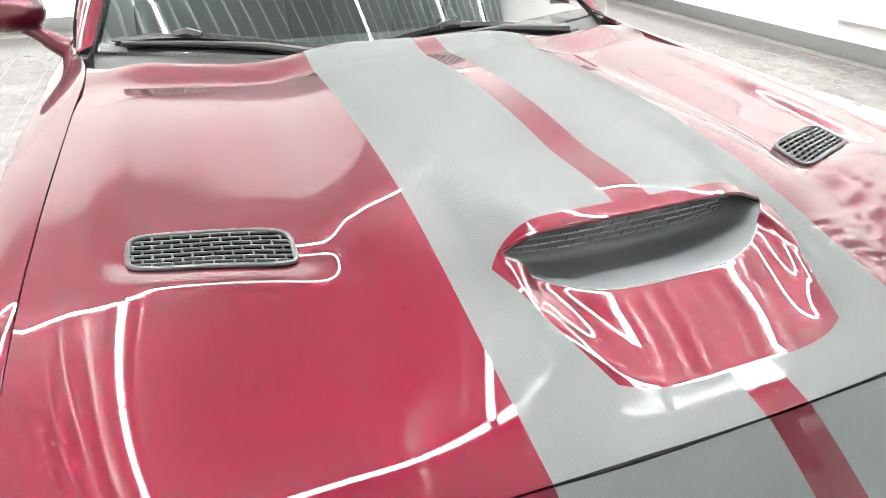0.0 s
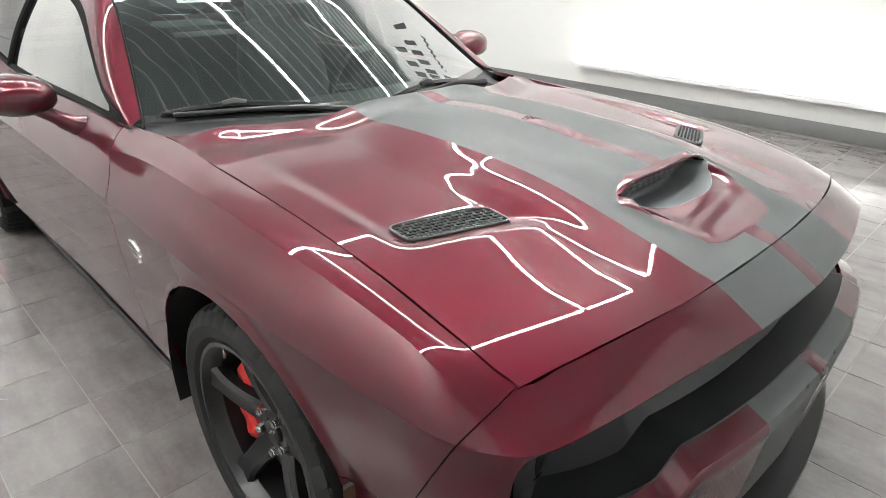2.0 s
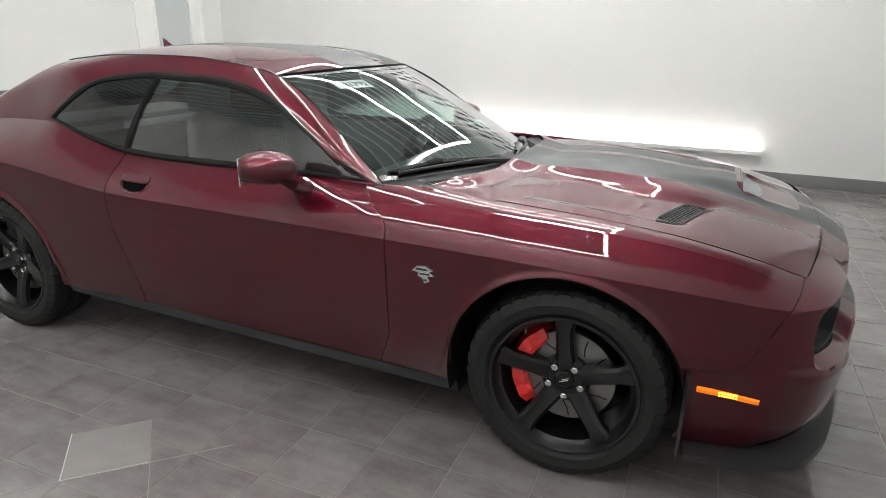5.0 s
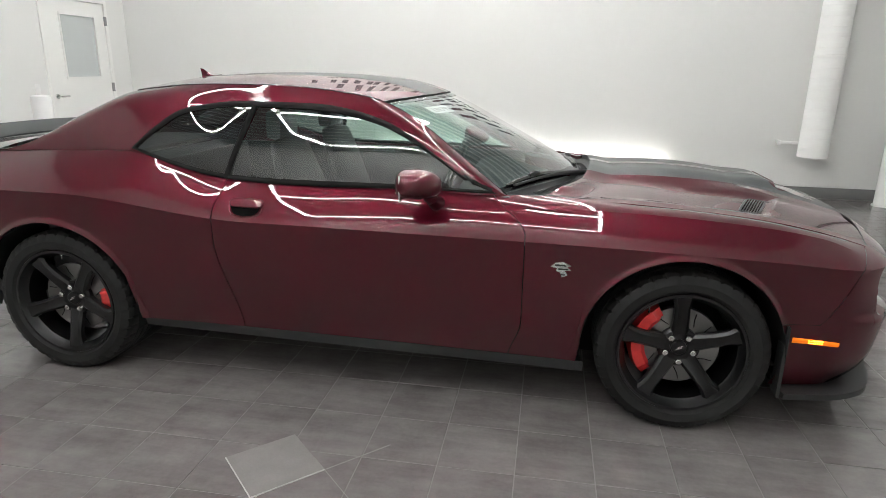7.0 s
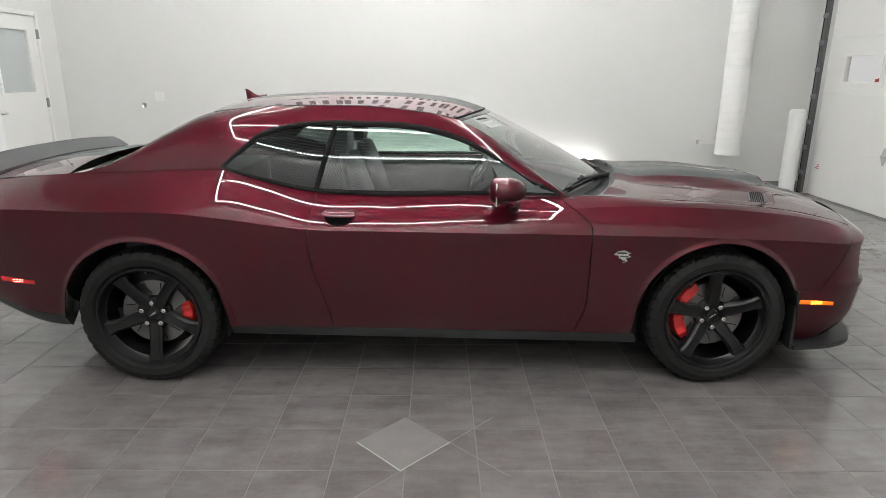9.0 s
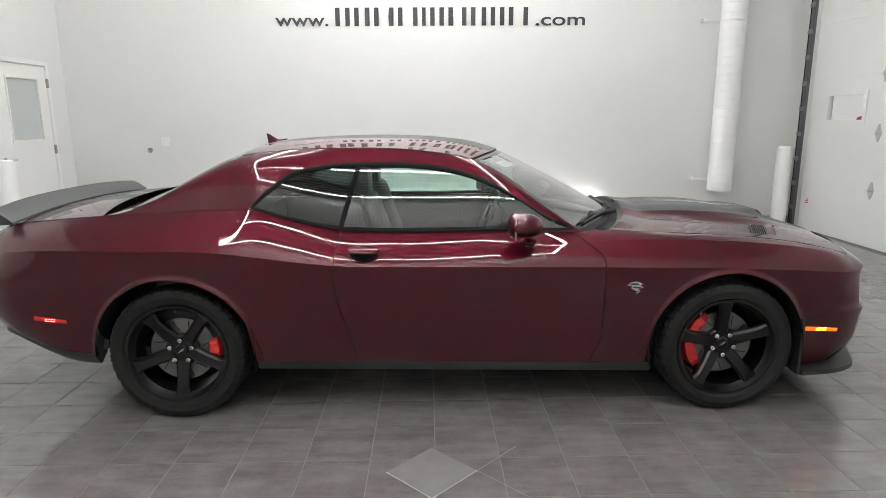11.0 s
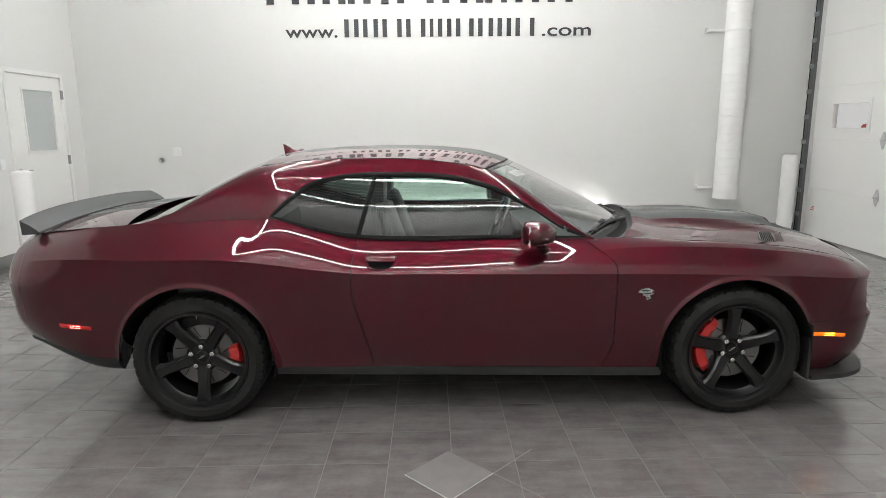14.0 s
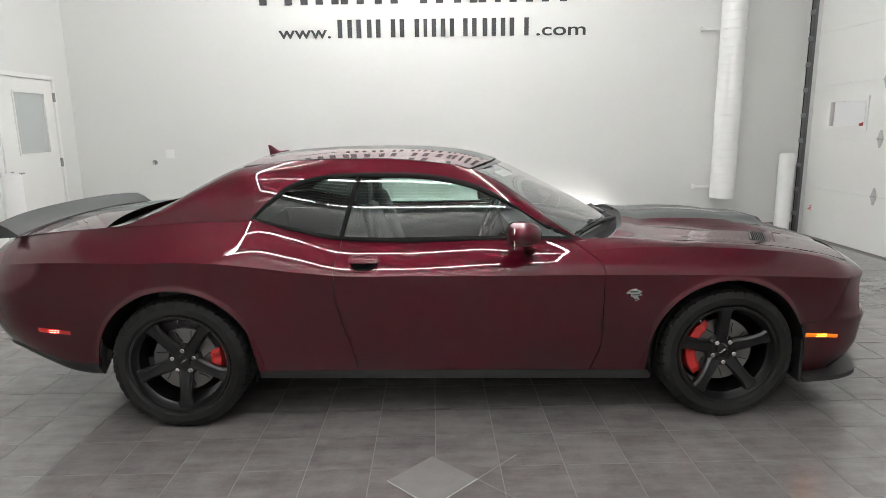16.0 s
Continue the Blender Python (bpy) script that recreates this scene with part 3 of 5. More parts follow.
CREASE = curve_of([(-2.575, 0.90), (-2.35, 0.916), (-2.14, 0.934), (-1.70, 0.932), (-1.25, 0.924), (-1.03, 0.897), (-0.80, 0.864), (-0.62, 0.844),
                   (-0.2, 0.834), (0.2, 0.828), (0.78, 0.822), (1.4, 0.812), (1.86, 0.790), (2.08, 0.772), (2.18, 0.768), (2.245, 0.778), (2.31, 0.798), (2.37, 0.812), (2.42, 0.822), (2.445, 0.826)])


def ledge(y):
    """Lower edge of the grille opening, higher in the middle."""
    return 0.566 + 0.060 * (1 - smooth(abs(y), 0.505, 0.580))


# upper edge of the side: tail corner, deck edge, window line, bonnet joint, bonnet front; by distance along the plan
TOP = curve_of([(0.0, -2.47, 0.0, 1.045), (0.58, -2.45, 0.52, 1.04), (a_of(-2.40), -2.36, 0.72, 1.04), (a_of(-2.1), -2.08, 0.80, 1.075), (a_of(-1.6), -1.60, 0.822, 1.106),
                (a_of(-1.2), -1.20, 0.822, 1.122), (a_of(-1.05), -1.05, 0.832, 1.122), (a_of(-0.85), -0.85, 0.842, 1.066), (a_of(-0.62), -0.62, 0.838, 1.012), (a_of(-0.3), -0.30, 0.836, 0.998),
                (a_of(0.3), 0.30, 0.836, 0.996), (a_of(0.62), 0.62, 0.822, 0.988), (a_of(0.85), 0.85, 0.785, 0.988), (a_of(1.2), 1.20, 0.788, 0.970), (a_of(1.6), 1.60, 0.795, 0.947),
                (a_of(1.9), 1.88, 0.800, 0.912), (a_of(2.06), 2.06, 0.800, 0.875), (a_of(2.17), 2.164, 0.787, 0.845), (a_of(2.275), 2.198, 0.700, 0.858), (a_of(2.350), 2.238, 0.515, 0.876),
                (a_of(2.410), 2.265, 0.270, 0.883), (A_END, 2.2755, 0.0, 0.889)])


def sill_z(x):
    return 0.292 - 0.020 * x


def low_z(x):
    """Lower edge of the painted side, with the two wheel arches."""
    z = sill_z(x)
    if x > 1.85:
        z = 0.230
    if x < -1.85:
        z = 0.378 + 0.085 * smooth(-x, 1.95, 2.5)
    for c in (AXF - 0.012, AXR):
        d = x - c
        if abs(d) < ARCH:
            z = max(z, HUBZ + math.sqrt(ARCH * ARCH - d * d))
    return z


def skin(a, z, side):
    """A point of the body's flank below the crease."""
    x, y, nx, ny = plan(a)
    zc = CREASE(x)
    d = max(zc - z, 0) / (zc - 0.27)
    off = 0.024 * d + 0.034 * d**2.4
    wf = smooth(x, 1.98, 2.28)
    off += wf * (0.085 * max(0.0, (0.40 - z) / 0.2) ** 2 - 0.014 * smooth(ledge(y) + 0.004 - z, 0.0, 0.05))
    off -= wf * 0.022 * smooth(zc - z, 0.02, 0.18) * smooth(y, 0.50, 0.72)
    off += smooth(x, 2.22, 2.42) * 0.060 * smooth(z, 0.62, 0.75)
    off -= wf * 0.011 * math.exp(-(((z - ledge(y) + 0.014) / 0.020) ** 2))
    wr = smooth(-x, 2.1, 2.48)
    off += wr * (0.06 * max(0.0, (z - 0.76) / 0.18) ** 2 + 0.11 * max(0.0, (0.62 - z) / 0.25) ** 2)
    # the arch lips stand proud
    for c in (AXF - 0.012, AXR):
        r = math.hypot(x - c, z - HUBZ)
        if z > 0.25:
            off -= 0.011 * math.exp(-((r - ARCH) / 0.017) ** 2)
    return Vector((x - nx * off, side * (y - ny * off), z))


def shoulder(a, v, side):
    """From the crease (v = 0) up to the upper edge (v = 1)."""
    x, y, nx, ny = plan(a)
    c = skin(a, CREASE(x), side)
    t = TOP(a)
    t = Vector((t[0], side * t[1], t[2]))
    front = smooth(x, 0.0, 1.3)
    ky, kz = 0.62 + 0.16 * front, 0.44 - 0.20 * front
    nose = smooth(x, 2.02, 2.26)
    ky, kz = ky * (1 - nose) + 0.48 * nose, kz * (1 - nose) + 0.40 * nose
    rear = smooth(-x, 0.85, 1.9)
    kz -= 0.12 * rear
    ky += 0.10 * rear
    m = t + (c - t) * ky
    m.z = t.z + (c.z - t.z) * kz
    p = c * (1 - v) ** 2 + m * 2 * v * (1 - v) + t * v * v
    if rear > 0:
        q = c.lerp(t, v)
        q.y += side * 0.014 * math.sin(math.pi * v)
        q.z += 0.004 * math.sin(math.pi * v)
        p = p.lerp(q, rear * (1 - smooth(-x, 2.30, 2.46)))
    # the fender's top folds down along a firm line
    w = smooth(x, 0.25, 1.35) * (1 - smooth(x, 1.98, 2.20))
    if w > 0:
        e = t + (c - t) * FOLD_Y
        e.z = t.z + (c.z - t.z) * FOLD_Z
        if v > 0.5:
            k = (v - 0.5) * 2
            q = e.lerp(t, k)
            q.z += 0.004 * math.sin(math.pi * k)
        else:
            k = v * 2
            q = c.lerp(e, k)
            q.y += side * 0.010 * math.sin(math.pi * k)
        p = p.lerp(q, w)
    return p


FOLD_Y, FOLD_Z = 0.50, 0.115
car = thing("car", "dark red coupe with graphite stripes, parked on grey tiles", "car")


def flank(name, xa, xb, side, n, label="", top=True, low=None):
    """A painted side panel between two joint lines x(z)."""
    bm = bmesh.new()
    gap = 0.0021
    lowf = low or low_z

    def lower(u, v):
        z = 0.6
        for _ in range(5):
            x = xa(z) + gap + (xb(z) - xa(z) - 2 * gap) * u
            zl, zc = lowf(x), CREASE(x)
            z = zl + (zc - zl) * v
        return skin(a_of(x), z, side)

    def upper(u, v):
        z = 0.9
        for _ in range(4):
            x = xa(z) + gap + (xb(z) - xa(z) - 2 * gap) * u
            p = shoulder(a_of(x), v, side)
            z = p.z
        return p

    grid(bm, n, 26, lower, flip=side > 0)
    if top:
        grid(bm, n, 14, upper, flip=side > 0)
    bmesh.ops.remove_doubles(bm, verts=bm.verts, dist=0.0004)
    rim(bm, 0.014)
    return part(name, bm, PAINT, car, label, angle=11)


def door_front(z):
    return 0.792 - 0.055 * smooth(0.45 - z, 0, 0.2) - 0.165 * smooth(z, 0.84, 1.02) ** 1.2


def door_rear(z):
    return -0.628 + 0.10 * smooth(0.75 - z, 0, 0.45) + 0.03 * smooth(z, 0.88, 1.0)


def fender_end(z):
    return 2.012 + 0.056 * min(max((z - 0.53) / 0.09, 0.0), 1.0) ** 0.75 + 0.48 * max(z - 0.62, 0.0)


def fender_low(x):
    return max(low_z(x), 0.528) if x > 1.75 else low_z(x)


def bumper_low_panel(side):
    """The side of the front bumper behind the wheel's front, under the fender."""
    bm = bmesh.new()
    def f(u, v):
        x = 1.83 + (2.012 - 1.83) * u
        top = 0.5255
        x = max(x, AXF - 0.012 + math.sqrt(max(ARCH * ARCH - (0.230 + (top - 0.230) * v - HUBZ) ** 2, 0)))
        z = 0.230 + (top - 0.230) * v
        return skin(a_of(x), z, side)

    grid(bm, 24, 16, f, flip=side > 0)
    return bm


for side in (-1, 1):
    flank("quarter_panel", lambda z: -2.44, door_rear, side, 120)
    d = flank("door", door_rear, door_front, side, 70, "closed red door")
    flank("fender", door_front, fender_end, side, 90, low=fender_low)
    part("bumper_side", bumper_low_panel(side), PAINT, car)
    # pull handle over a flat dark patch for its shaded finger recess
    def on_door(x, z, lift, s=side):
        lo, hi = 0.0, 1.0
        for _ in range(18):
            m = (lo + hi) / 2
            lo, hi = (m, hi) if shoulder(a_of(x), m, s).z < z else (lo, m)
        p = shoulder(a_of(x), lo, s)
        return Vector((x, p.y + s * lift, z))

    bm = bmesh.new()
    grid(bm, 28, 10, lambda u, v: on_door(-0.472 - 0.074 * math.cos(math.pi * u) * (1 - 0.12 * v), 0.902 - 0.040 * v * max(math.sin(math.pi * u), 0.0) ** 0.55, 0.0012), flip=side < 0)
    part("cup_shade_patch", bm, SHADE_BLACK, d, "flat dark patch for the shaded finger recess under the handle")
    bm = bmesh.new()
    tube(bm, [on_door(-0.472 - 0.076 * math.cos(t), 0.900 - 0.042 * max(math.sin(t), 0.0) ** 0.55, 0.001) for t in np.linspace(0, math.pi, 30)], 0.0035, 6)
    part("cup_edge", bm, PAINT, d)
    bm = bmesh.new()

    def bar_f(u, v):
        t = v * math.tau
        k = max(1 - abs(2 * u - 1) ** 6, 0.0) ** 0.5
        h = 0.0195 * k * math.copysign(abs(math.sin(t)) ** 0.6, math.sin(t))
        return on_door(-0.556 + 0.168 * u, 0.9175 - 0.004 * u + h, 0.001 + 0.011 * math.cos(t) * k)

    grid(bm, 28, 24, bar_f, close=True, flip=side < 0)
    part("handle", bm, PAINT, d, "red pull handle", angle=60)

# rear end, closed plainly
bm = bmesh.new()
for side in (-1, 1):
    grid(bm, 30, 20, lambda u, v, s=side: skin(a_of(-2.44) * u, (0.44) + (CREASE(plan(a_of(-2.44) * u)[0]) - 0.44) * v, s), flip=side > 0)
    grid(bm, 30, 8, lambda u, v, s=side: shoulder(a_of(-2.44) * u, v, s), flip=side > 0)
part("rear_bumper", bm, PAINT, car)

# front bumper with the grille opening
A_H = a_of(2.218)


def hole(a):
    """Lower and upper edge of the opening at a."""
    x, y, _, _ = plan(a)
    return ledge(y), CREASE(x) - 0.003


def hole_edges(a):
    """Both edges, drawn together in an arc at the outer end."""
    zb, zt = hole(max(a, A_H))
    if a >= A_H + 0.055:
        return zb, zt
    m = (zt + zb) / 2
    if a <= A_H:
        return m, m
    u = 1 - (a - A_H) / 0.055
    h = (zt - zb) / 2 * max(1 - u**3.0, 0) ** (1 / 2.4)
    return m - h, m + h


def bumper_half(bm, side):
    n = 120

    def across(u, z):
        a0 = a_of(fender_end(z)) + 0.0004 if z > 0.527 else a_of(2.012)
        if u < 0.25:
            return a0 + (A_H - a0) * u / 0.25
        if u < 0.55:
            return A_H + 0.057 * ((u - 0.25) / 0.30) ** 2
        return A_H + 0.057 + (A_END - A_H - 0.057) * (u - 0.55) / 0.45

    def head(u, v):
        z = 0.80
        for _ in range(4):
            p = shoulder(across(u, z), v * 0.985, side)
            z = p.z
        return p

    def above(u, v):
        z = 0.7
        for _ in range(4):
            a = across(u, z)
            z1 = hole_edges(a)[1]
            z = z1 + (CREASE(plan(a)[0]) - z1) * v
        return skin(a, z, side)

    def below(u, v):
        z = 0.5
        for _ in range(4):
            a = across(u, z)
            z = 0.230 + (hole_edges(a)[0] - 0.230) * v
        return skin(a, z, side)

    for f, m in ((head, 14), (above, 6), (below, 30)):
        grid(bm, n, m, f, flip=side > 0)
    # lips of the opening turn inwards
    for e in (0, 1):
        def lip(u, v, e=e):
            a = A_H + (A_END - A_H) * u**1.6
            x, y, nx, ny = plan(a)
            p = skin(a, hole_edges(a)[e], side)
            d = (0.050 if e == 0 else 0.014) * v * smooth(u, 0.0, 0.06)
            return p + Vector((-nx * d, -side * ny * d, (0.024 * v if e == 0 else -0.004 * math.sin(v * 1.6))))
        grid(bm, n, 4, lip, flip=(side > 0) != (e == 0))


bm = bmesh.new()
for side in (-1, 1):
    bumper_half(bm, side)
bmesh.ops.remove_doubles(bm, verts=bm.verts, dist=0.0004)
bumper = part("front_bumper", bm, PAINT, car, "red bumper with a wide grille opening", angle=38)

# dark pocket behind the opening: roof, back and floor
bm = bmesh.new()
for side in (-1, 1):
    def pocket(u, v, s=side):
        a = A_H + 0.004 + (A_END - A_H - 0.004) * u
        x, y, nx, ny = plan(a)
        zb, zt = hole_edges(a)
        deep = 0.03 + 0.085 * smooth(u, 0.0, 0.12)
        inset = 0.060 * smooth(x, 2.22, 2.42)
        o, z = ((inset + 0.010, zt - 0.001), (inset + 0.03, zt - 0.008), (inset + deep, zt - 0.020), (inset + deep + 0.01, (zt + zb) / 2), (deep + 0.02, zb + 0.030), (0.052, zb + 0.026), (0.046, zb + 0.012))[int(round(v * 6))]
        return Vector((x - nx * o, s * (y - ny * o), z))
    grid(bm, 60, 6, pocket, flip=side > 0)
bmesh.ops.remove_doubles(bm, verts=bm.verts, dist=0.0005)
grille = part("grille", bm, CHARCOAL, car, "charcoal plastic grille pocket")
for side in (-1, 1):
    for y, r in ((0.715, 0.076),):
        lamp = new("headlight")
        lamp.parent = car
        lamp.matrix_basis = pose(2.128, side * y, 0.676, 0, 0, -side * 18)
        lamp["label"] = "round headlight in a black housing"
        bm = bmesh.new()
        lathe(bm, [(r, -0.02), (r, 0.045), (r - 0.008, 0.05), (r - 0.012, 0.02), (r * 0.55, -0.01), (0.004, -0.02)], 36, "y")
        part("housing", bm, TRIM, lamp, at=pose(0, 0, 0, 0, 0, -90))
        bm = bmesh.new()
        lathe(bm, [(r - 0.010, 0.030), (r - 0.018, 0.036), (r - 0.024, 0.034), (r - 0.026, 0.028)], 36, "y")
        part("light_ring", bm, BEZEL, lamp, at=pose(0, 0, 0, 0, 0, -90))
        bm = bmesh.new()
        lathe(bm, [(r - 0.006, 0.043), (r * 0.6, 0.055), (0.003, 0.060)], 36, "y")
        part("lens", bm, CLEAR, lamp, at=pose(0, 0, 0, 0, 0, -90))

# front splitter and black lower edges
def band(bm, xa, xb, z0, z1, out0, out1, side, n=60):
    """A bar that follows the body's plan."""
    aa, ab = (a_of(q) if q < 2.37 else A_END for q in (xa, xb))

    def f(u, v):
        a = aa + (ab - aa) * u
        x, y, nx, ny = plan(a)
        k = int(round(v * 4)) % 4
        o, z = ((out0, z0), (out1, z0), (out1, z1), (out0, z1))[k]
        return Vector((x + nx * o, side * (y + ny * o), z))

    rows = grid(bm, n, 4, f, close=True)
    for r in (rows[0], rows[-1]):
        bm.faces.new(r)


bm = bmesh.new()
for side in (-1, 1):
    band(bm, 1.905, 2.375, 0.196, 0.222, -0.16, 0.008, side)
bmesh.ops.remove_doubles(bm, verts=bm.verts, dist=0.0005)
part("splitter", bm, BLACK, car, "matt black chin splitter", angle=30)
bm = bmesh.new()
for side in (-1, 1):
    band(bm, 1.905, 2.375, 0.218, 0.250, -0.20, -0.120, side)
part("air_dam", bm, DARK, car)
for side in (-1, 1):
    bm = bmesh.new()
    prism(bm, [(1.878, side * 0.940), (1.888, side * 0.948), (1.893, side * 0.86), (1.880, side * 0.86)], 0.20, 0.52)
    part("arch_lip", bm, BLACK, car, smooth=False)
    # sill under the door
    bm = bmesh.new()
    x0, x1 = AXR + ARCH - 0.005, AXF - 0.012 - ARCH + 0.03

    def sill(u, v, s=side):
        x = x0 + (x1 - x0) * u
        zt = sill_z(x) - 0.004
        pr = ((0.905, zt + 0.004), (0.906, zt - 0.014), (0.896, zt - 0.046), (0.872, zt - 0.058), (0.70, zt - 0.062))
        k = v * 4
        i = min(int(k), 3)
        p, q = pr[i], pr[i + 1]
        return Vector((x, s * (p[0] + (q[0] - p[0]) * (k - i)), p[1] + (q[1] - p[1]) * (k - i)))

    grid(bm, 40, 4, sill, flip=side > 0)
    part("side_skirt", bm, BLACK, car, "black side skirt", angle=25)
    # rear valance
    bm = bmesh.new()

    def val_f(u, v, s=side):
        x = -1.865 - 0.66 * u
        zt = low_z(x) - 0.003
        p = skin(a_of(x), zt + 0.01, s)
        zb = zt - 0.078 + 0.030 * smooth(-x, 1.95, 2.5)
        return Vector((p.x, p.y - s * (0.003 + 0.055 * v * v), zt + (zb - zt) * v))

    grid(bm, 30, 4, val_f, flip=side > 0)
    rim(bm, 0.03)
    part("rear_valance", bm, BLACK, car, "black rear valance")
    # side marker lamps
    for x0, x1, z, ma, mb, lab in ((1.918, 2.106, 0.4475, AMBER, AMBER_HOT, "lit amber side marker lamp"), (-2.215, -2.035, 0.560, REDLENS, RED_HOT, "lit red side marker lamp")):
        bm = bmesh.new()

        def lens(u, v, s=side, x0=x0, x1=x1, z=z):
            x = x0 + (x1 - x0) * u
            e = min(u, 1 - u) / 0.08
            tall = 0.0105 + 0.002 * (1 - u)
            p = skin(a_of(x), z + 0.014 * (0.5 - u) + tall * (2 * v - 1), s)
            return p + Vector((0, s * 0.0035 * math.sin(math.pi * min(max(v, 0), 1)) + s * 0.001, 0))

        grid(bm, 24, 4, lens, flip=side > 0)
        rim(bm, 0.006)
        mk = part("side_marker", bm, ma, car, lab)
        bm = bmesh.new()
        xm = (x0 + x1) / 2
        for i in range(7):
            for j in range(2):
                q = skin(a_of(xm + (i - 3) * 0.0085), z + (j - 0.5) * 0.010, side)
                bmesh.ops.create_icosphere(bm, subdivisions=1, radius=0.0034, matrix=Matrix.Translation(q + Vector((0, side * 0.003, 0))))
        part("bulb_glow", bm, mb, mk, "glowing bulb behind the lens")
    # emblem on the fender: a plain silver shield
    bm = bmesh.new()
    out = [(0.82 * p, 0.82 * q) for p, q in [(-0.055, 0.010), (-0.030, 0.034), (0.010, 0.040), (0.050, 0.022), (0.030, 0.012), (0.052, -0.002), (0.020, -0.008), (0.034, -0.030), (0.006, -0.044), (-0.004, -0.018), (-0.026, -0.010), (-0.022, 0.006)]]
    n = len(out)
    fr = [bm.verts.new(skin(a_of(0.950 + x), 0.712 + z, side) + Vector((0, side * 0.005, 0))) for x, z in out]
    bk = [bm.verts.new(skin(a_of(0.950 + x * 1.08), 0.712 + z * 1.08, side) - Vector((0, side * 0.002, 0))) for x, z in out]
    bm.faces.new(fr)
    for i in range(n):
        bm.faces.new((bk[i], bk[(i + 1) % n], fr[(i + 1) % n], fr[i]))
    bmesh.ops.recalc_face_normals(bm, faces=bm.faces)
    em = part("emblem", bm, CHROME, car, "silver metal emblem", smooth=False)
    for q in ((-0.028, 0.014, 0.020, 0.022), (-0.012, -0.002, 0.028, 0.004), (0.0, -0.026, 0.016, -0.020)):
        bm = bmesh.new()
        p = skin(a_of(0.95), 0.712, side)
        box(bm, 0.95 + q[0], p.y + side * 0.004, 0.712 + q[1], 0.95 + q[2], p.y + side * 0.0065, 0.712 + q[3])
        part("emblem_line", bm, TRIM, em, smooth=False)

# ---- bonnet ----
CENTRE = curve_of([(0.85, 1.015), (1.12, 1.030), (1.40, 1.044), (1.70, 1.026), (1.95, 0.979), (2.10, 0.935), (2.20, 0.906), (2.285, 0.889)])
CY = 0.0
# the bonnet's height without its middle bulge
BASE_Z = curve_of([(0.85, 0.992), (1.0, 0.989), (1.2, 0.990), (1.4, 0.985), (1.6, 0.973), (1.8, 0.955), (1.95, 0.936), (2.08, 0.916), (2.17, 0.900), (2.29, 0.873)])


_TX = [(TOP(a)[0], TOP(a)[1], TOP(a)[2]) for a in np.linspace(a_of(0.85), a_of(2.2), 80)]
_tx = np.array(_TX)


JOINT = curve_of([(0.85, 0.988), (1.0, 0.974), (1.2, 0.970), (1.4, 0.960), (1.6, 0.947), (1.8, 0.926), (1.95, 0.901), (2.08, 0.871), (2.17, 0.8455), (2.29, 0.812)])


def joint(x):
    """Half width and height of the bonnet's side joint."""
    z = float(np.interp(x, _tx[:, 0], _tx[:, 2]))
    k = smooth(x, 0.9, 1.0)
    return float(np.interp(min(x, 2.150), _tx[:, 0], _tx[:, 1])), z + (JOINT(x) - z) * k


def ramp_half(x):
    return 0.222 - 0.36 * max(x - 2.0, 0)


def bonnet_z(x, y):
    ye, ze = joint(x)
    w = min(abs(y) / 0.796, 1.0)
    ay = abs(y - CY)
    zc = CENTRE(x)
    base = BASE_Z(x)
    z = ze + (base - ze) * (1 - w**4) + (zc - base) * (1 - smooth(ay, 0.17, 0.43))
    # troughs that lead to the vents
    xs = x - 0.42 * (0.559 - ay)
    deep = smooth(xs, 1.15, 1.76) * (1 - smooth(xs, 1.805, 1.885))
    z -= 0.017 * deep * smooth(ay, 0.375, 0.465) * (1 - smooth(ay, 0.665, 0.725))
    z += 0.016 * math.exp(-(((x - 1.80) / 0.20) ** 2)) * (1 - smooth(ay, 0.42, 0.73)) * smooth(ay, 0.24, 0.36)
    # rear edge rises to a soft ridge, front edge rolls down
    xr = 0.852 + 0.240 * (1 - min(ay / 0.785, 1.0) ** 2.2)
    z += 0.023 * (1 - smooth(x - xr, 0.0, 0.130)) * (1 - smooth(ay, 0.62, 0.76))
    xf = 2.172 + 0.101 * (1 - min(ay / 0.79, 1.0) ** 2.2)
    z -= 0.20 * max(0.14 - (xf - x), 0.0) ** 2
    # intake: raised lip, sunk tray in front
    if x > 1.68 and ay < 0.32:
        lip = smooth(x, 1.76, 1.970) * (1 - smooth(x, 1.996, 2.010 + 0.11 * smooth(ay, 0.180, 0.216)))
        z += 0.026 * lip * (1 - smooth(ay, 0.15, 0.250))
        if x >= 1.996:
            rh = ramp_half(x)
            z -= 0.008 * min(max((2.205 - x) / 0.17, 0.0), 1.0) * (1 - smooth(ay, rh - 0.050, rh + 0.010))
        if x > 1.90:
            rh = ramp_half(max(x, 2.0))
            z += 0.003 * smooth(x, 1.88, 2.0) * (1 - smooth(x, 2.06, 2.22)) * smooth(ay, rh - 0.030, rh + 0.010) * (1 - smooth(ay, rh + 0.010, rh + 0.060))
    return z


def mouth_front(y):
    k = min(abs(y - CY) / 0.218, 1.0)
    return 1.987 + 0.084 * (1 - k**3.2)


def in_mouth(x, y):
    return abs(y - CY) < 0.215 and 1.985 < x < mouth_front(y) - 0.002


def in_vent(x, y):
    ay = abs(y)
    xs = x - 0.42 * (0.559 - ay)
    return abs((xs - 1.790) / 0.045) ** 5 + abs((ay - 0.563) / 0.108) ** 5.2 < 0.82


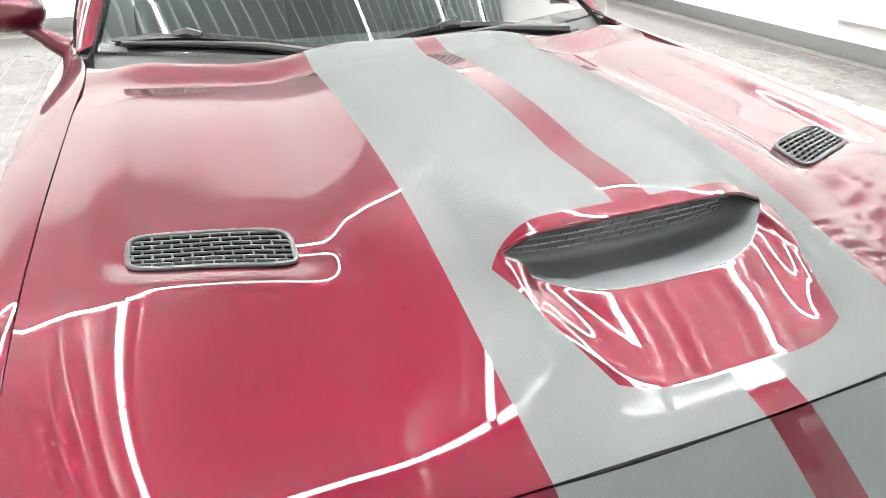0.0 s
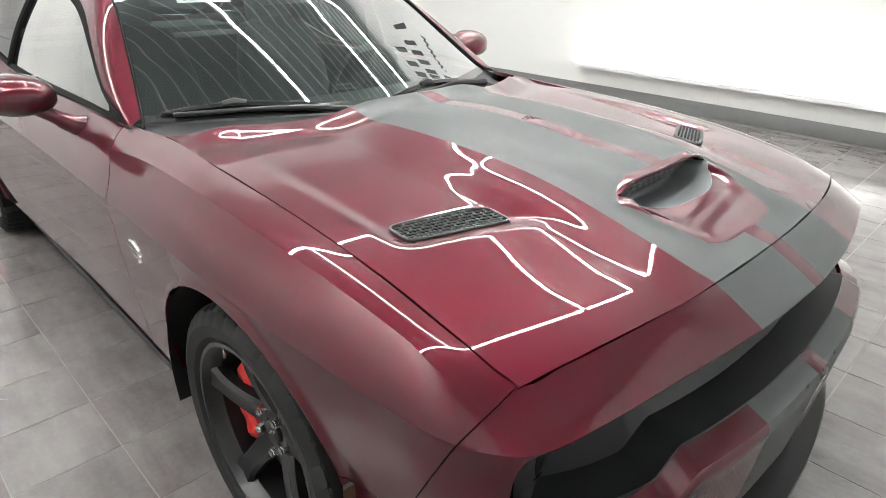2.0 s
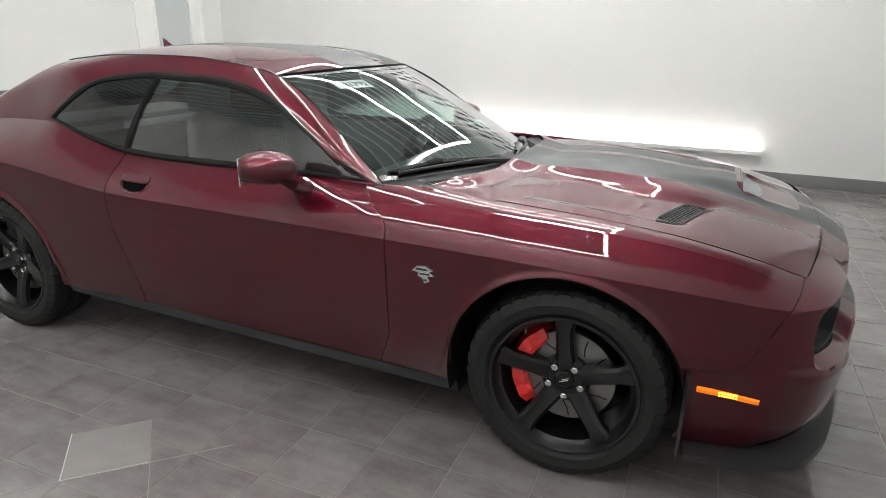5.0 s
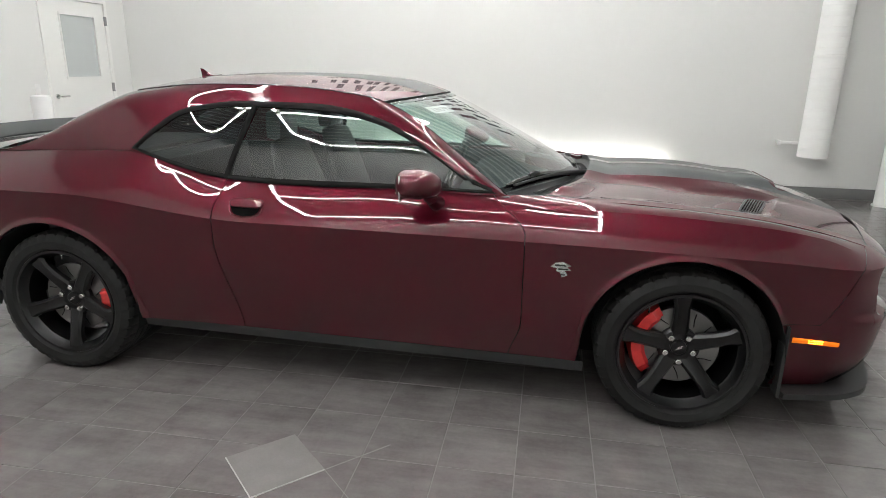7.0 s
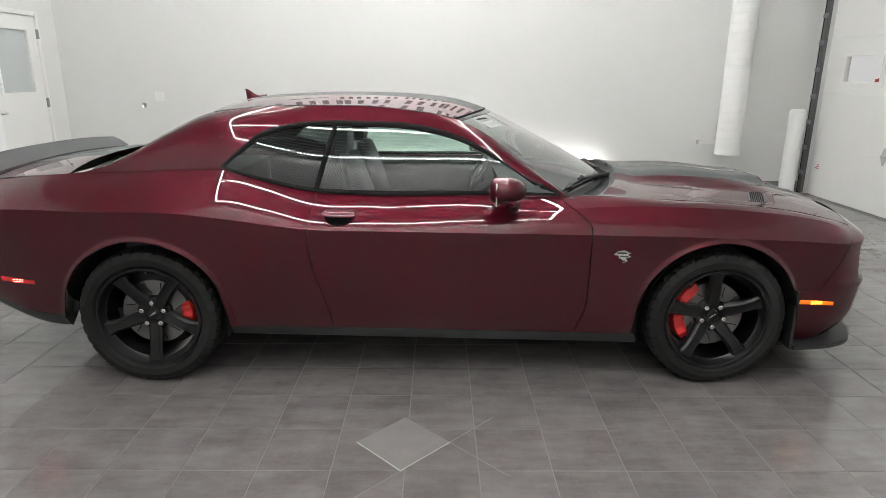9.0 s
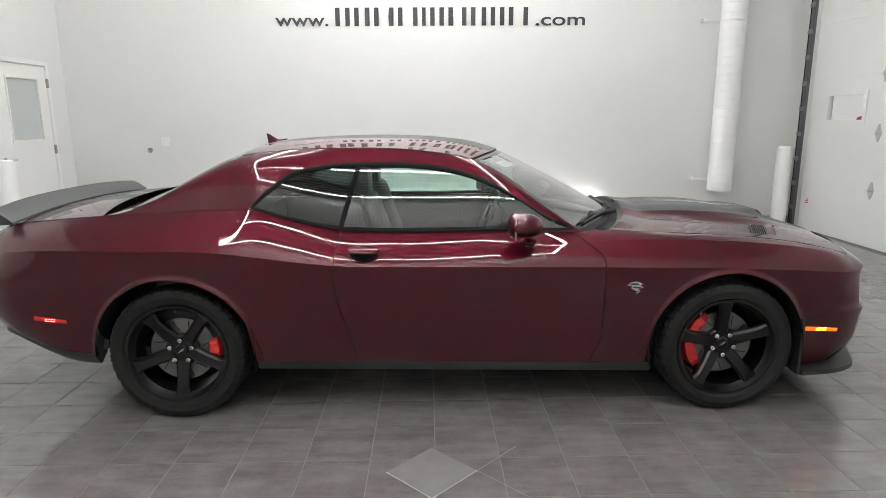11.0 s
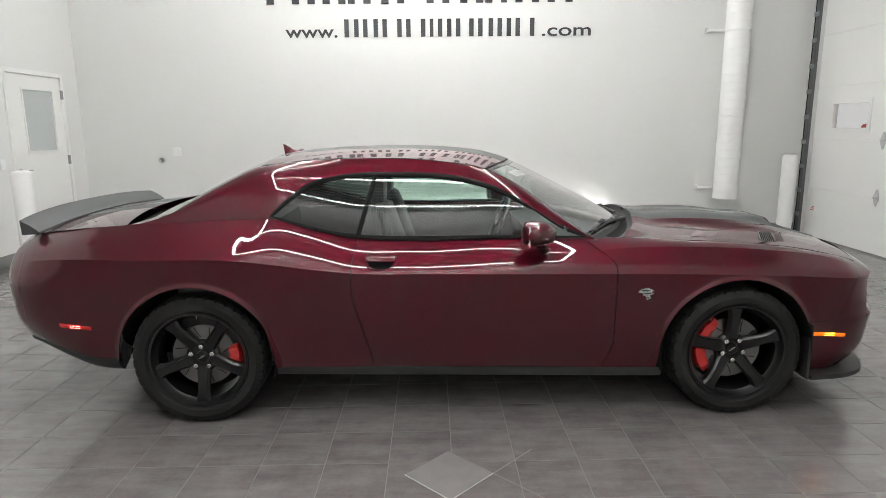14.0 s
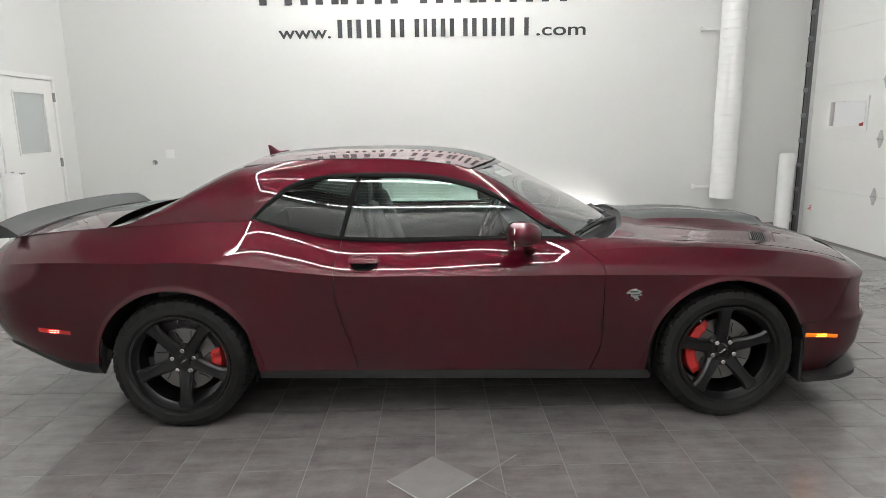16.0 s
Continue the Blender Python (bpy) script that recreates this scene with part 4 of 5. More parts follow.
def bonnet():
    bm = bmesh.new()
    nu, nv = 230, 240

    def f(u, v):
        s = 2 * v - 1
        y = 0.78 * s
        for _ in range(3):
            xr = 0.852 + 0.240 * (1 - abs(y / 0.785) ** 2.2)
            xf = 2.172 + 0.101 * (1 - abs(y / 0.79) ** 2.2)
            x = xr + (xf - xr) * u
            y = s * (joint(x)[0] - 0.003)
        return Vector((x, y, bonnet_z(x, y) + 0.0005))

    grid(bm, nu, nv, f)
    drop = [q for q in bm.faces if in_mouth(*q.calc_center_median().xy) or in_vent(*q.calc_center_median().xy)]
    bmesh.ops.delete(bm, geom=drop, context="FACES")
    for v in bm.verts:
        if v.is_boundary and 1.96 < v.co.x < 2.09 and abs(v.co.y) < 0.225:
            v.co.x = 1.985 if v.co.x < 1.992 else mouth_front(v.co.y)
            v.co.z = bonnet_z(v.co.x, v.co.y)
    outer = [v for v in bm.verts if v.is_boundary and not (1.96 < v.co.x < 2.09 and abs(v.co.y) < 0.235)]
    keep = set(outer)
    es = [e for e in bm.edges if len(e.link_faces) == 1 and e.verts[0] in keep and e.verts[1] in keep]
    ext = bmesh.ops.extrude_edge_only(bm, edges=es)["geom"]
    for v in ext:
        if isinstance(v, bmesh.types.BMVert):
            v.co += Vector((0.0, -0.002 * math.copysign(1, v.co.y), -0.018))
    for e in es:
        e.smooth = False
    return bm


hood = part("hood", bonnet(), PAINT, car, "red hood with graphite stripes, intake and two vents", angle=50)


# intake bowl and mesh
bm = bmesh.new()


def bowl(u, v):
    d = (2 * u - 1) * 0.215
    y = CY + d
    e = max(1 - (d / 0.222) ** 4, 0.0) ** 0.6
    front = mouth_front(y) + 0.004
    zf = bonnet_z(front + 0.006, y) + 0.0015
    zt = bonnet_z(1.980, y) - 0.001
    if v < 0.6:
        k = v / 0.6
        return Vector((front + (1.930 - front) * k, y, zf - 0.030 * math.sin(k * math.pi / 2) * e))
    k = (v - 0.6) / 0.4
    zb = zf - 0.030 * e
    return Vector((1.930 + 0.052 * k**4, y, zb + (zt - zb) * k**0.9))


grid(bm, 60, 26, bowl)
bowl_part = part("intake_bowl", bm, BEZEL, car, "grey plastic bowl inside the intake", angle=80)
bm = bmesh.new()
grid(bm, 8, 30, lambda u, v: Vector((1.915 + 0.13 * u, CY + 0.21 * (2 * v - 1), bonnet_z(2.04, CY + 0.19 * (2 * v - 1)) - 0.040)))
part("intake_floor", bm, BEZEL, bowl_part)


def mesh_point(y, h):
    """On the wire mesh at the back of the intake; h runs from its foot to its top."""
    lo = bonnet_z(mouth_front(y) + 0.010, y) - 0.012
    return Vector((1.942 + 0.022 * h, y, lo + (bonnet_z(1.980, y) - 0.008 - lo) * h))


for r in range(5):
    bm = bmesh.new()
    tube(bm, [mesh_point(CY + y, 0.15 + 0.2 * r) for y in np.linspace(-0.185, 0.185, 24)], 0.0014, 5)
    for k in range(14):
        y = CY - 0.190 + 0.028 * k + 0.014 * (r % 2)
        if abs(y - CY) < 0.185 and r < 4:
            tube(bm, [mesh_point(y, 0.15 + 0.2 * r), mesh_point(y, 0.35 + 0.2 * r)], 0.0012, 4)
    part("intake_mesh", bm, GUNMETAL, bowl_part, "dark wire mesh")
bm = bmesh.new()
loop = [CY + 0.214 * math.sin(t) for t in np.linspace(-math.pi / 2, math.pi / 2, 40)]
tube(bm, [(1.987, y, bonnet_z(1.980, y) - 0.002) for y in loop], 0.0036, 8)
part("intake_lip", bm, PAINT, bowl_part)
bm = bmesh.new()
tube(bm, [(mouth_front(y) + 0.002, y, bonnet_z(mouth_front(y) + 0.008, y) + 0.001) for y in loop], 0.0018, 6)
part("intake_edge", bm, BEZEL, bowl_part)


# vents in the bonnet
def vent(side):
    v = new("hood_vent")
    v.parent = car
    v["label"] = "grey plastic honeycomb vent"
    yc, hy, x0, x1 = 0.563, 0.108, 1.745, 1.835

    def place(x, y):
        x = x + 0.42 * (0.559 - y)
        y = side * y + CY
        return Vector((x, y, bonnet_z(x, y) + 0.003))

    def shape(t, k=1.0):
        c, s = math.cos(t), math.sin(t)
        px = (x0 + x1) / 2 + k * (x1 - x0) / 2 * math.copysign(abs(c) ** 0.4, c)
        py = yc + k * hy * math.copysign(abs(s) ** 0.38, s)
        return px, py

    bm = bmesh.new()
    ring = [place(*shape(i * math.tau / 48)) for i in range(49)]
    tube(bm, ring, 0.0038, 8, cap=False)
    part("vent_frame", bm, SLAT, v)
    # black sheet stands in for the shade under the slats
    bm = bmesh.new()
    c = bm.verts.new(place((x0 + x1) / 2, yc) - Vector((0, 0, 0.022)))
    vs = [bm.verts.new(place(*shape(i * math.tau / 48, 0.98)) - Vector((0, 0, 0.012))) for i in range(48)]
    for i in range(48):
        bm.faces.new((c, vs[i], vs[(i + 1) % 48]))
    part("vent_shade_sheet", bm, SHADE_BLACK, v)
    rows = 8
    for r in range(rows):
        x = x0 + (x1 - x0) * (r + 0.5) / rows
        ys = [yc + q * hy / 60 for q in range(-60, 61)]
        ok = [y for y in ys if abs((x - (x0 + x1) / 2) / ((x1 - x0) / 2)) ** 3.6 + abs((y - yc) / hy) ** 4 < 0.93]
        if len(ok) < 3:
            continue
        bm = bmesh.new()
        tube(bm, [place(x, y) + Vector((0, 0, -0.0005)) for y in np.linspace(ok[0], ok[-1], 9)], 0.0022, 6)
        for k in range(10):
            y = yc - hy + 0.0262 * k + (0.0131 if r % 2 else 0)
            if ok[0] < y < ok[-1] and r < rows - 1:
                xe = x + (x1 - x0) / rows
                tube(bm, [place(x, y), place(xe, y)], 0.0018, 5)
        part("slat", bm, SLAT, v)


for side in (-1, 1):
    vent(side)

# ---- cabin ----
# edge of the screen and roof on one side: windscreen foot, roof corner, roof edge, rear window foot
RAIL = curve_of([(-1.86, 0.690, 1.088), (-1.67, 0.672, 1.140), (-1.40, 0.645, 1.286), (-1.20, 0.630, 1.378), (-1.00, 0.622, 1.410), (-0.60, 0.618, 1.428), (-0.15, 0.620, 1.408),
                 (0.12, 0.632, 1.358), (0.25, 0.655, 1.298), (0.45, 0.710, 1.162), (0.58, 0.750, 1.068), (0.71, 0.792, 0.978)])
ROOF = curve_of([(-1.95, 1.092), (-1.70, 1.190), (-1.45, 1.315), (-1.25, 1.405), (-1.10, 1.444), (-0.80, 1.474), (-0.42, 1.483), (-0.06, 1.469), (0.16, 1.438), (0.31, 1.390), (0.60, 1.250), (0.90, 1.092), (1.12, 0.969)])


def belt(x):
    t = TOP(a_of(x))
    return t[1], t[2]


def cabin_side(x, z, side):
    """The cabin's flank between the window line and the roof edge."""
    yb, zb = belt(min(max(x, -1.86), 0.71))
    yr, zr = RAIL(x)
    k = min(max((z - zb) / max(zr - zb, 0.01), 0.0), 1.0)
    dz, h = max(z - zb, 0.0), max(zr - zb, 0.01)
    y = yb + 0.006 - 0.24 * dz - 0.70 * dz * dz
    y += (yr - yb - 0.006 + 0.24 * h + 0.70 * h * h) * k**12
    return Vector((x, side * y, z))


# the side window's outline: bottom edge front to rear, then the upper edge rear to front
DLO_LOW = curve_of([(0.0, 0.640, 1.004), (0.35, 0.25, 1.014), (0.70, -0.50, 1.018), (0.78, -0.64, 1.030), (0.90, -0.865, 1.080), (1.0, -1.058, 1.136)])
DLO_UP = curve_of([(0.0, -1.058, 1.136), (0.10, -0.950, 1.228), (0.19, -0.840, 1.302), (0.27, -0.700, 1.330), (0.45, -0.386, 1.337), (0.62, -0.076, 1.318), (0.74, 0.141, 1.264), (0.86, 0.345, 1.160), (0.95, 0.53, 1.050), (1.0, 0.640, 1.004)])
OUT_LOW = curve_of([(0.0, 0.708, 0.0), (0.35, 0.25, 0.0), (0.70, -0.50, 0.0), (0.80, -0.75, 0.0), (0.90, -1.20, 0.0), (1.0, -1.86, 0.0)])
OUT_UP = curve_of([(0.0, -1.86, 0.0), (0.10, -1.45, 0.0), (0.19, -1.10, 0.0), (0.27, -0.80, 0.0), (0.45, -0.386, 0.0), (0.62, -0.05, 0.0), (0.74, 0.16, 0.0), (0.86, 0.42, 0.0), (0.95, 0.62, 0.0), (1.0, 0.708, 0.0)])


def dlo(t, grow=0.0):
    x, z = DLO_LOW(t) if t <= 1 else DLO_UP(t - 1)
    if grow:
        cx, cz = -0.2, 1.17
        d = math.hypot(x - cx, (z - cz) * 3)
        x, z = x + (x - cx) / d * grow, z + (z - cz) * 3 / d * grow
    return x, z


def outer(t):
    if t <= 1:
        x = OUT_LOW(t)[0]
        return x, belt(x)[1]
    x = OUT_UP(t - 1)[0]
    return x, RAIL(x)[1]


for side in (-1, 1):
    bm = bmesh.new()

    def ring_f(u, v, s=side):
        t = u * 2
        (xi, zi), (xo, zo) = dlo(t, 0.012), outer(t)
        if t < 0.8:
            zi = max(min(zi, zo + 0.012), zo)
        return cabin_side(xi + (xo - xi) * v, zi + (zo - zi) * v, s)

    grid(bm, 180, 16, ring_f, flip=side > 0)
    bmesh.ops.remove_doubles(bm, verts=bm.verts, dist=0.0003)
    part("roof_pillar", bm, PAINT, car, "red roof pillar and quarter", angle=40)
    # black window surround
    bm = bmesh.new()

    def trim_f(u, v, s=side):
        t = u * 2
        a, b = dlo(t, 0.018), dlo(t, -0.008)
        p = cabin_side(a[0] + (b[0] - a[0]) * v, a[1] + (b[1] - a[1]) * v, s)
        return p + Vector((0, s * (0.005 * math.sin(math.pi * min(v * 1.15, 1)) + 0.0015), 0))

    grid(bm, 160, 6, trim_f, flip=side > 0)
    bmesh.ops.remove_doubles(bm, verts=bm.verts, dist=0.0003)
    rim(bm, 0.012, (0, 0, 1.1))
    part("window_trim", bm, DARK, car, "black rubber window surround", angle=60)

    # panes: one wide, one small behind it
    def pane_mesh(xa, xb, s=side):
        bm = bmesh.new()
        us = np.linspace(0, 1, 200)
        low = sorted([DLO_LOW(u) for u in us], key=lambda p: p[0])
        upp = sorted([DLO_UP(u) for u in us], key=lambda p: p[0])
        lx, lz = np.array([p[0] for p in low]), np.array([p[1] for p in low])
        ux, uz = np.array([p[0] for p in upp]), np.array([p[1] for p in upp])

        def f(u, v):
            z = 1.15
            for _ in range(4):
                x = xa(z) + (xb(z) - xa(z)) * u
                x = min(max(x, -1.056), 0.637)
                a, b = float(np.interp(x, lx, lz)), float(np.interp(x, ux, uz))
                z = a + (b - a) * v
            p = cabin_side(x, z, s)
            return p - Vector((0, s * 0.006, 0))

        grid(bm, 40, 16, f, flip=s > 0)
        bm.normal_update()
        if sum(q.normal.y for q in bm.faces) * s < 0:
            bmesh.ops.reverse_faces(bm, faces=bm.faces)
        return bm

    split = lambda z: -0.605 + 0.10 * (z - 1.0) / 0.35
    g = part("door_glass", pane_mesh(lambda z: split(z) + 0.010, lambda z: 0.637), SIDEGLASS, car, "lightly tinted door glass")
    g.visible_shadow = False
    g = part("quarter_glass", pane_mesh(lambda z: -1.056, lambda z: split(z) - 0.012), DARKGLASS, car, "dark tinted quarter glass")
    g.visible_shadow = False
    bm = bmesh.new()
    pts = [cabin_side(split(z), z, side) + Vector((0, -side * 0.001, 0)) for z in np.linspace(1.02, 1.330, 12)]
    tube(bm, pts, 0.013, 8)
    part("glass_divider", bm, DARK, car)


# windscreen, roof and rear window share one crown
def swept(xa, xb, s):
    """x along a line that bows forward at the middle."""
    return xa + (xb - xa) * (1 - (math.sqrt(s * s + 0.2) - 0.44721) / 0.64823)


def screen_bow(e):
    """The screen is flatter in its middle than the roof."""
    return 2.0 + 0.9 * min(max((e - 0.10) / 0.30, 0.0), 1.0)


def shell(xe0, xc0, xe1, xc1, nu, nv, inset=0.0, drop=0.0, smax=1.0):
    """Between two bowed lines across the car, given at its edge and middle."""
    bm = bmesh.new()

    def f(u, v):
        s = (2 * v - 1) * smax
        e = xe0 + (xe1 - xe0) * u
        c = xc0 + (xc1 - xc0) * u
        yr, zr = RAIL(min(max(e, -1.86), 0.71))
        x = swept(e, c, s)
        zc = ROOF(c)
        return Vector((x, s * (yr - inset), zr + (zc - zr) * (1 - abs(s) ** screen_bow(e)) - drop))

    grid(bm, nu, nv, f)
    bmesh.ops.recalc_face_normals(bm, faces=bm.faces)
    bm.normal_update()
    if sum(q.normal.z for q in bm.faces) < 0:
        bmesh.ops.reverse_faces(bm, faces=bm.faces)
    return bm


part("roof", shell(0.095, 0.300, -1.16, -1.13, 60, 60, 0.0), PAINT, car, "red roof with twin graphite stripes", angle=60)
ws = part("windscreen", shell(0.685, 1.050, 0.100, 0.308, 40, 60, 0.012, 0.006), WINDSCREEN, car, "clear laminated windscreen")
ws.visible_shadow = False
rw = part("rear_window", shell(-1.17, -1.14, -1.85, -1.94, 30, 40, 0.014, 0.010), DARKGLASS, car, "dark tinted rear window")
rw.visible_shadow = False
bm = bmesh.new()
tube(bm, [(swept(0.098, 0.304, t), t * RAIL(0.098)[0], RAIL(0.098)[1] + (ROOF(0.304) - RAIL(0.098)[1]) * (1 - t * t) - 0.003) for t in np.linspace(-1, 1, 40)], 0.0035, 8)
part("header_seal", bm, DARK, car)
for side in (-1, 1):
    bm = bmesh.new()
    tube(bm, [(x, side * (RAIL(x)[0] - 0.006), RAIL(x)[1] - 0.002) for x in np.linspace(0.10, 0.700, 24)], 0.0035, 8)
    part("screen_seal", bm, DARK, car)
    bm = bmesh.new()
    tube(bm, [(x, side * (RAIL(x)[0] - 0.001), RAIL(x)[1] + 0.0005) for x in np.linspace(-1.15, 0.09, 40)], 0.0035, 6)
    part("roof_joint", bm, TRIM, car)

# deck between the rear window and the tail
bm = bmesh.new()


def deck(u, v):
    s = 2 * v - 1
    x = -1.84 - 0.10 * (1 - s * s) + (-2.45 + 1.84 + 0.10 * (1 - s * s)) * u
    t = TOP(a_of(max(x, -2.45)))
    yb, zb = t[1], t[2]
    return Vector((x, s * yb, zb + 0.035 * (1 - abs(s) ** 2.5)))


grid(bm, 30, 40, deck)
part("trunk_lid", bm, PAINT, car, "red trunk lid with graphite stripes", angle=60)

# tail spoiler
bm = bmesh.new()


def spoiler(u, v):
    s = 2 * u - 1
    y = s * 0.80
    x0 = -2.10 - 0.36 * abs(s) ** 2.4 * 0.0 - 0.10
    sweep = 0.0
    front = Vector((-2.325 - 0.03 * (1 - s * s), y, 1.058 + 0.030 * (1 - s * s)))
    tail = Vector((-2.425 - 0.075 * (1 - s * s), y, 1.122 + 0.026 * (1 - abs(s) ** 3)))
    th = 0.024
    loop = ((front, 0), (front.lerp(tail, 0.5) + Vector((0, 0, 0.006)), 0), (tail, 0), (tail + Vector((0.004, 0, -0.028 - 0.052 * abs(s) ** 8)), 0), (front.lerp(tail, 0.55) + Vector((0, 0, -0.028 - 0.02 * abs(s) ** 8)), 0), (front + Vector((0, 0, -0.012)), 0))
    k = int(round(v * 6)) % 6
    return loop[k][0]


rows = grid(bm, 40, 6, spoiler, close=True)
for r in (rows[0], rows[-1]):
    bm.faces.new(r)
bmesh.ops.recalc_face_normals(bm, faces=bm.faces)
part("spoiler", bm, GRAPHITE, car, "satin graphite tail spoiler", angle=35)

# fin aerial
bm = bmesh.new()


def fin(u, v):
    t = u
    x = -1.04 - 0.12 * t
    h = 0.012 + 0.055 * smooth(t, 0.25, 1.0) ** 1.3
    w = 0.030 * (1 - 0.55 * t) * (0.35 + 0.65 * math.sin(math.pi * min(t * 0.9 + 0.08, 1)))
    k = (2 * v - 1)
    z = ROOF(x) - 0.003 + h * (1 - abs(k) ** 1.5)
    return Vector((x - 0.012 * (1 - abs(k)) * t, w * k, z))


grid(bm, 24, 16, fin)
part("fin_aerial", bm, PAINT, car, "red shark-fin aerial", angle=60)


# door mirrors
def mirror(side):
    m = new("door_mirror")
    m.parent = car
    m["label"] = "red door mirror on a short arm"
    bm = bmesh.new()

    def shell_f(u, v):
        t = v * math.tau
        k = math.sin(math.pi * min(max(u, 0.0), 1.0)) ** 0.40
        y = 0.915 + 0.220 * u
        cx, cz = 0.350 - 0.03 * u, 1.050 + 0.010 * u
        x = cx + k * (0.108 * math.cos(t) if math.cos(t) > 0 else -0.074 * abs(math.cos(t)) ** 0.45)
        z = cz + (0.068 if math.sin(t) > 0 else 0.060) * k * math.copysign(abs(math.sin(t)) ** (0.85 if math.sin(t) > 0 else 0.6), math.sin(t))
        return Vector((x, side * y, z))

    grid(bm, 24, 32, shell_f, close=True)
    bmesh.ops.remove_doubles(bm, verts=bm.verts, dist=0.0005)
    part("housing", bm, PAINT, m, angle=70)
    bm = bmesh.new()
    tube(bm, [(0.362, side * 0.985, 1.020), (0.372, side * 0.950, 0.994), (0.384, side * 0.922, 0.972)], [0.026, 0.023, 0.024], 16)
    part("arm", bm, PAINT, m)
    bm = bmesh.new()
    tube(bm, [(0.382, side * 0.926, 0.975), (0.394, side * 0.898, 0.956), (0.400, side * 0.868, 0.944)], [0.027, 0.029, 0.040], 16)
    part("arm_foot", bm, PAINT, m)
    bm = bmesh.new()
    box(bm, 0.287, min(side * 0.945, side * 1.125), 1.000, 0.295, max(side * 0.945, side * 1.125), 1.105, 0.003)
    part("mirror_glass", bm, CHROME, m, "mirror glass")


for side in (-1, 1):
    mirror(side)

bm = shell(0.684, 1.049, 0.660, 1.005, 8, 50, 0.012, 0.0045)
part("screen_border", bm, TRIM, car, "black printed border along the windscreen foot")
bm = shell(0.130, 0.342, 0.100, 0.308, 4, 50, 0.012, 0.0045)
part("screen_border", bm, TRIM, car)
# cowl and wipers
def glass_at(y, back):
    """A point just over the windscreen, so far behind its foot."""
    s = max(-1.0, min(1.0, y / 0.772))
    e, c = 0.685 - back * 0.75, 1.050 - back
    yr, zr = RAIL(min(e, 0.71))
    return Vector((swept(e, c, s), y, zr + (ROOF(c) - zr) * (1 - abs(s) ** screen_bow(e)) + 0.004))


bm = bmesh.new()


def cowl_at(u, v):
    y = (2 * v - 1) * 0.780
    s = 2 * v - 1
    a = glass_at(y, 0.0) - Vector((0.004, 0, 0.016))
    xr = 0.852 + 0.240 * (1 - abs(y / 0.785) ** 2.2)
    b = Vector((xr + 0.012, y, bonnet_z(max(xr, 0.9), y) - 0.014))
    return a.lerp(b, u) - Vector((0, 0, 0.030 * math.sin(math.pi * u)))


grid(bm, 12, 60, cowl_at)
cowl = part("cowl", bm, BLACK, car, "black plastic cowl under the windscreen")
for k in range(72):
    t = 0.09 + 0.82 * k / 71
    bm = bmesh.new()
    tube(bm, [cowl_at(u, t) + Vector((0, 0, 0.003)) for u in (0.22, 0.36, 0.50, 0.64)], 0.0030, 5)
    part("cowl_rib", bm, BLACK, cowl)


def wiper(pts):
    w = new("wiper")
    w.parent = car
    w["label"] = "black wiper resting on the windscreen foot"
    bm = bmesh.new()
    tube(bm, pts, [0.020, 0.015, 0.010] + [0.007] * (len(pts) - 3), 8)
    part("arm", bm, BLACK, w)
    a, b = Vector(pts[2]), Vector(pts[-1])
    d = b - a
    line = [a + d * k + Vector((-0.020, 0, 0.004 + 0.012 * math.sin(math.pi * min(max(k, 0), 1)))) for k in np.linspace(-0.14, 1.08, 14)]
    bm = bmesh.new()
    tube(bm, line, [0.004, 0.009] + [0.0115] * 10 + [0.009, 0.004], 6)
    blade = part("blade", bm, TRIM, w)
    bm = bmesh.new()
    tube(bm, [p - Vector((0.006, 0, 0.012)) for p in line], 0.004, 5)
    part("rubber_edge", bm, RUBBER, blade)
    bm = bmesh.new()
    p, q = line[6] + Vector((0.004, 0, 0.006)), line[8] + Vector((0.004, 0, 0.006))
    tube(bm, [p, (p + q) / 2 + Vector((0, 0, 0.006)), q], [0.010, 0.014, 0.010], 6)
    part("clip", bm, BLACK, w)


def foot(y, back=0.0):
    return glass_at(y, back) + Vector((0.004, 0, 0.004))


wiper([foot(-0.08, -0.05), foot(-0.18, -0.02), foot(-0.36, 0.015), foot(-0.52, 0.02), foot(-0.70, 0.015)])
wiper([foot(0.56, -0.05), foot(0.46, -0.02), foot(0.30, 0.02), foot(0.14, 0.025), foot(-0.04, 0.02)])

# sticker with the stock number behind the windscreen
def on_screen(e, s, lift):
    c = 1.050 + (0.308 - 1.050) * (0.685 - e) / (0.685 - 0.100)
    yr, zr = RAIL(e)
    return Vector((swept(e, c, s), s * (yr - 0.012), zr + (ROOF(c) - zr) * (1 - s * s) - 0.006 - lift))


bm = bmesh.new()
grid(bm, 4, 10, lambda u, v: on_screen(0.170 + 0.050 * u, -0.72 + 0.26 * v, 0.007))
part("paper_sticker", bm, PVC, car, "white paper sticker with a handwritten number")
cu = bpy.data.curves.new("text", "FONT")
cu.body, cu.size, cu.offset = "131792", 0.047, 0.0012
tmp = new("text", cu)
bpy.context.view_layer.update()
num = bpy.data.meshes.new_from_object(tmp.evaluated_get(bpy.context.evaluated_depsgraph_get()))
bpy.data.objects.remove(tmp)
num.materials.clear()
num.materials.append(LETTER)
for v in num.vertices:
    v.co = on_screen(0.213 - 0.78 * v.co.y, -0.700 + v.co.x / 0.64, 0.004)
nb = new("sticker_number", num)
nb.parent = car

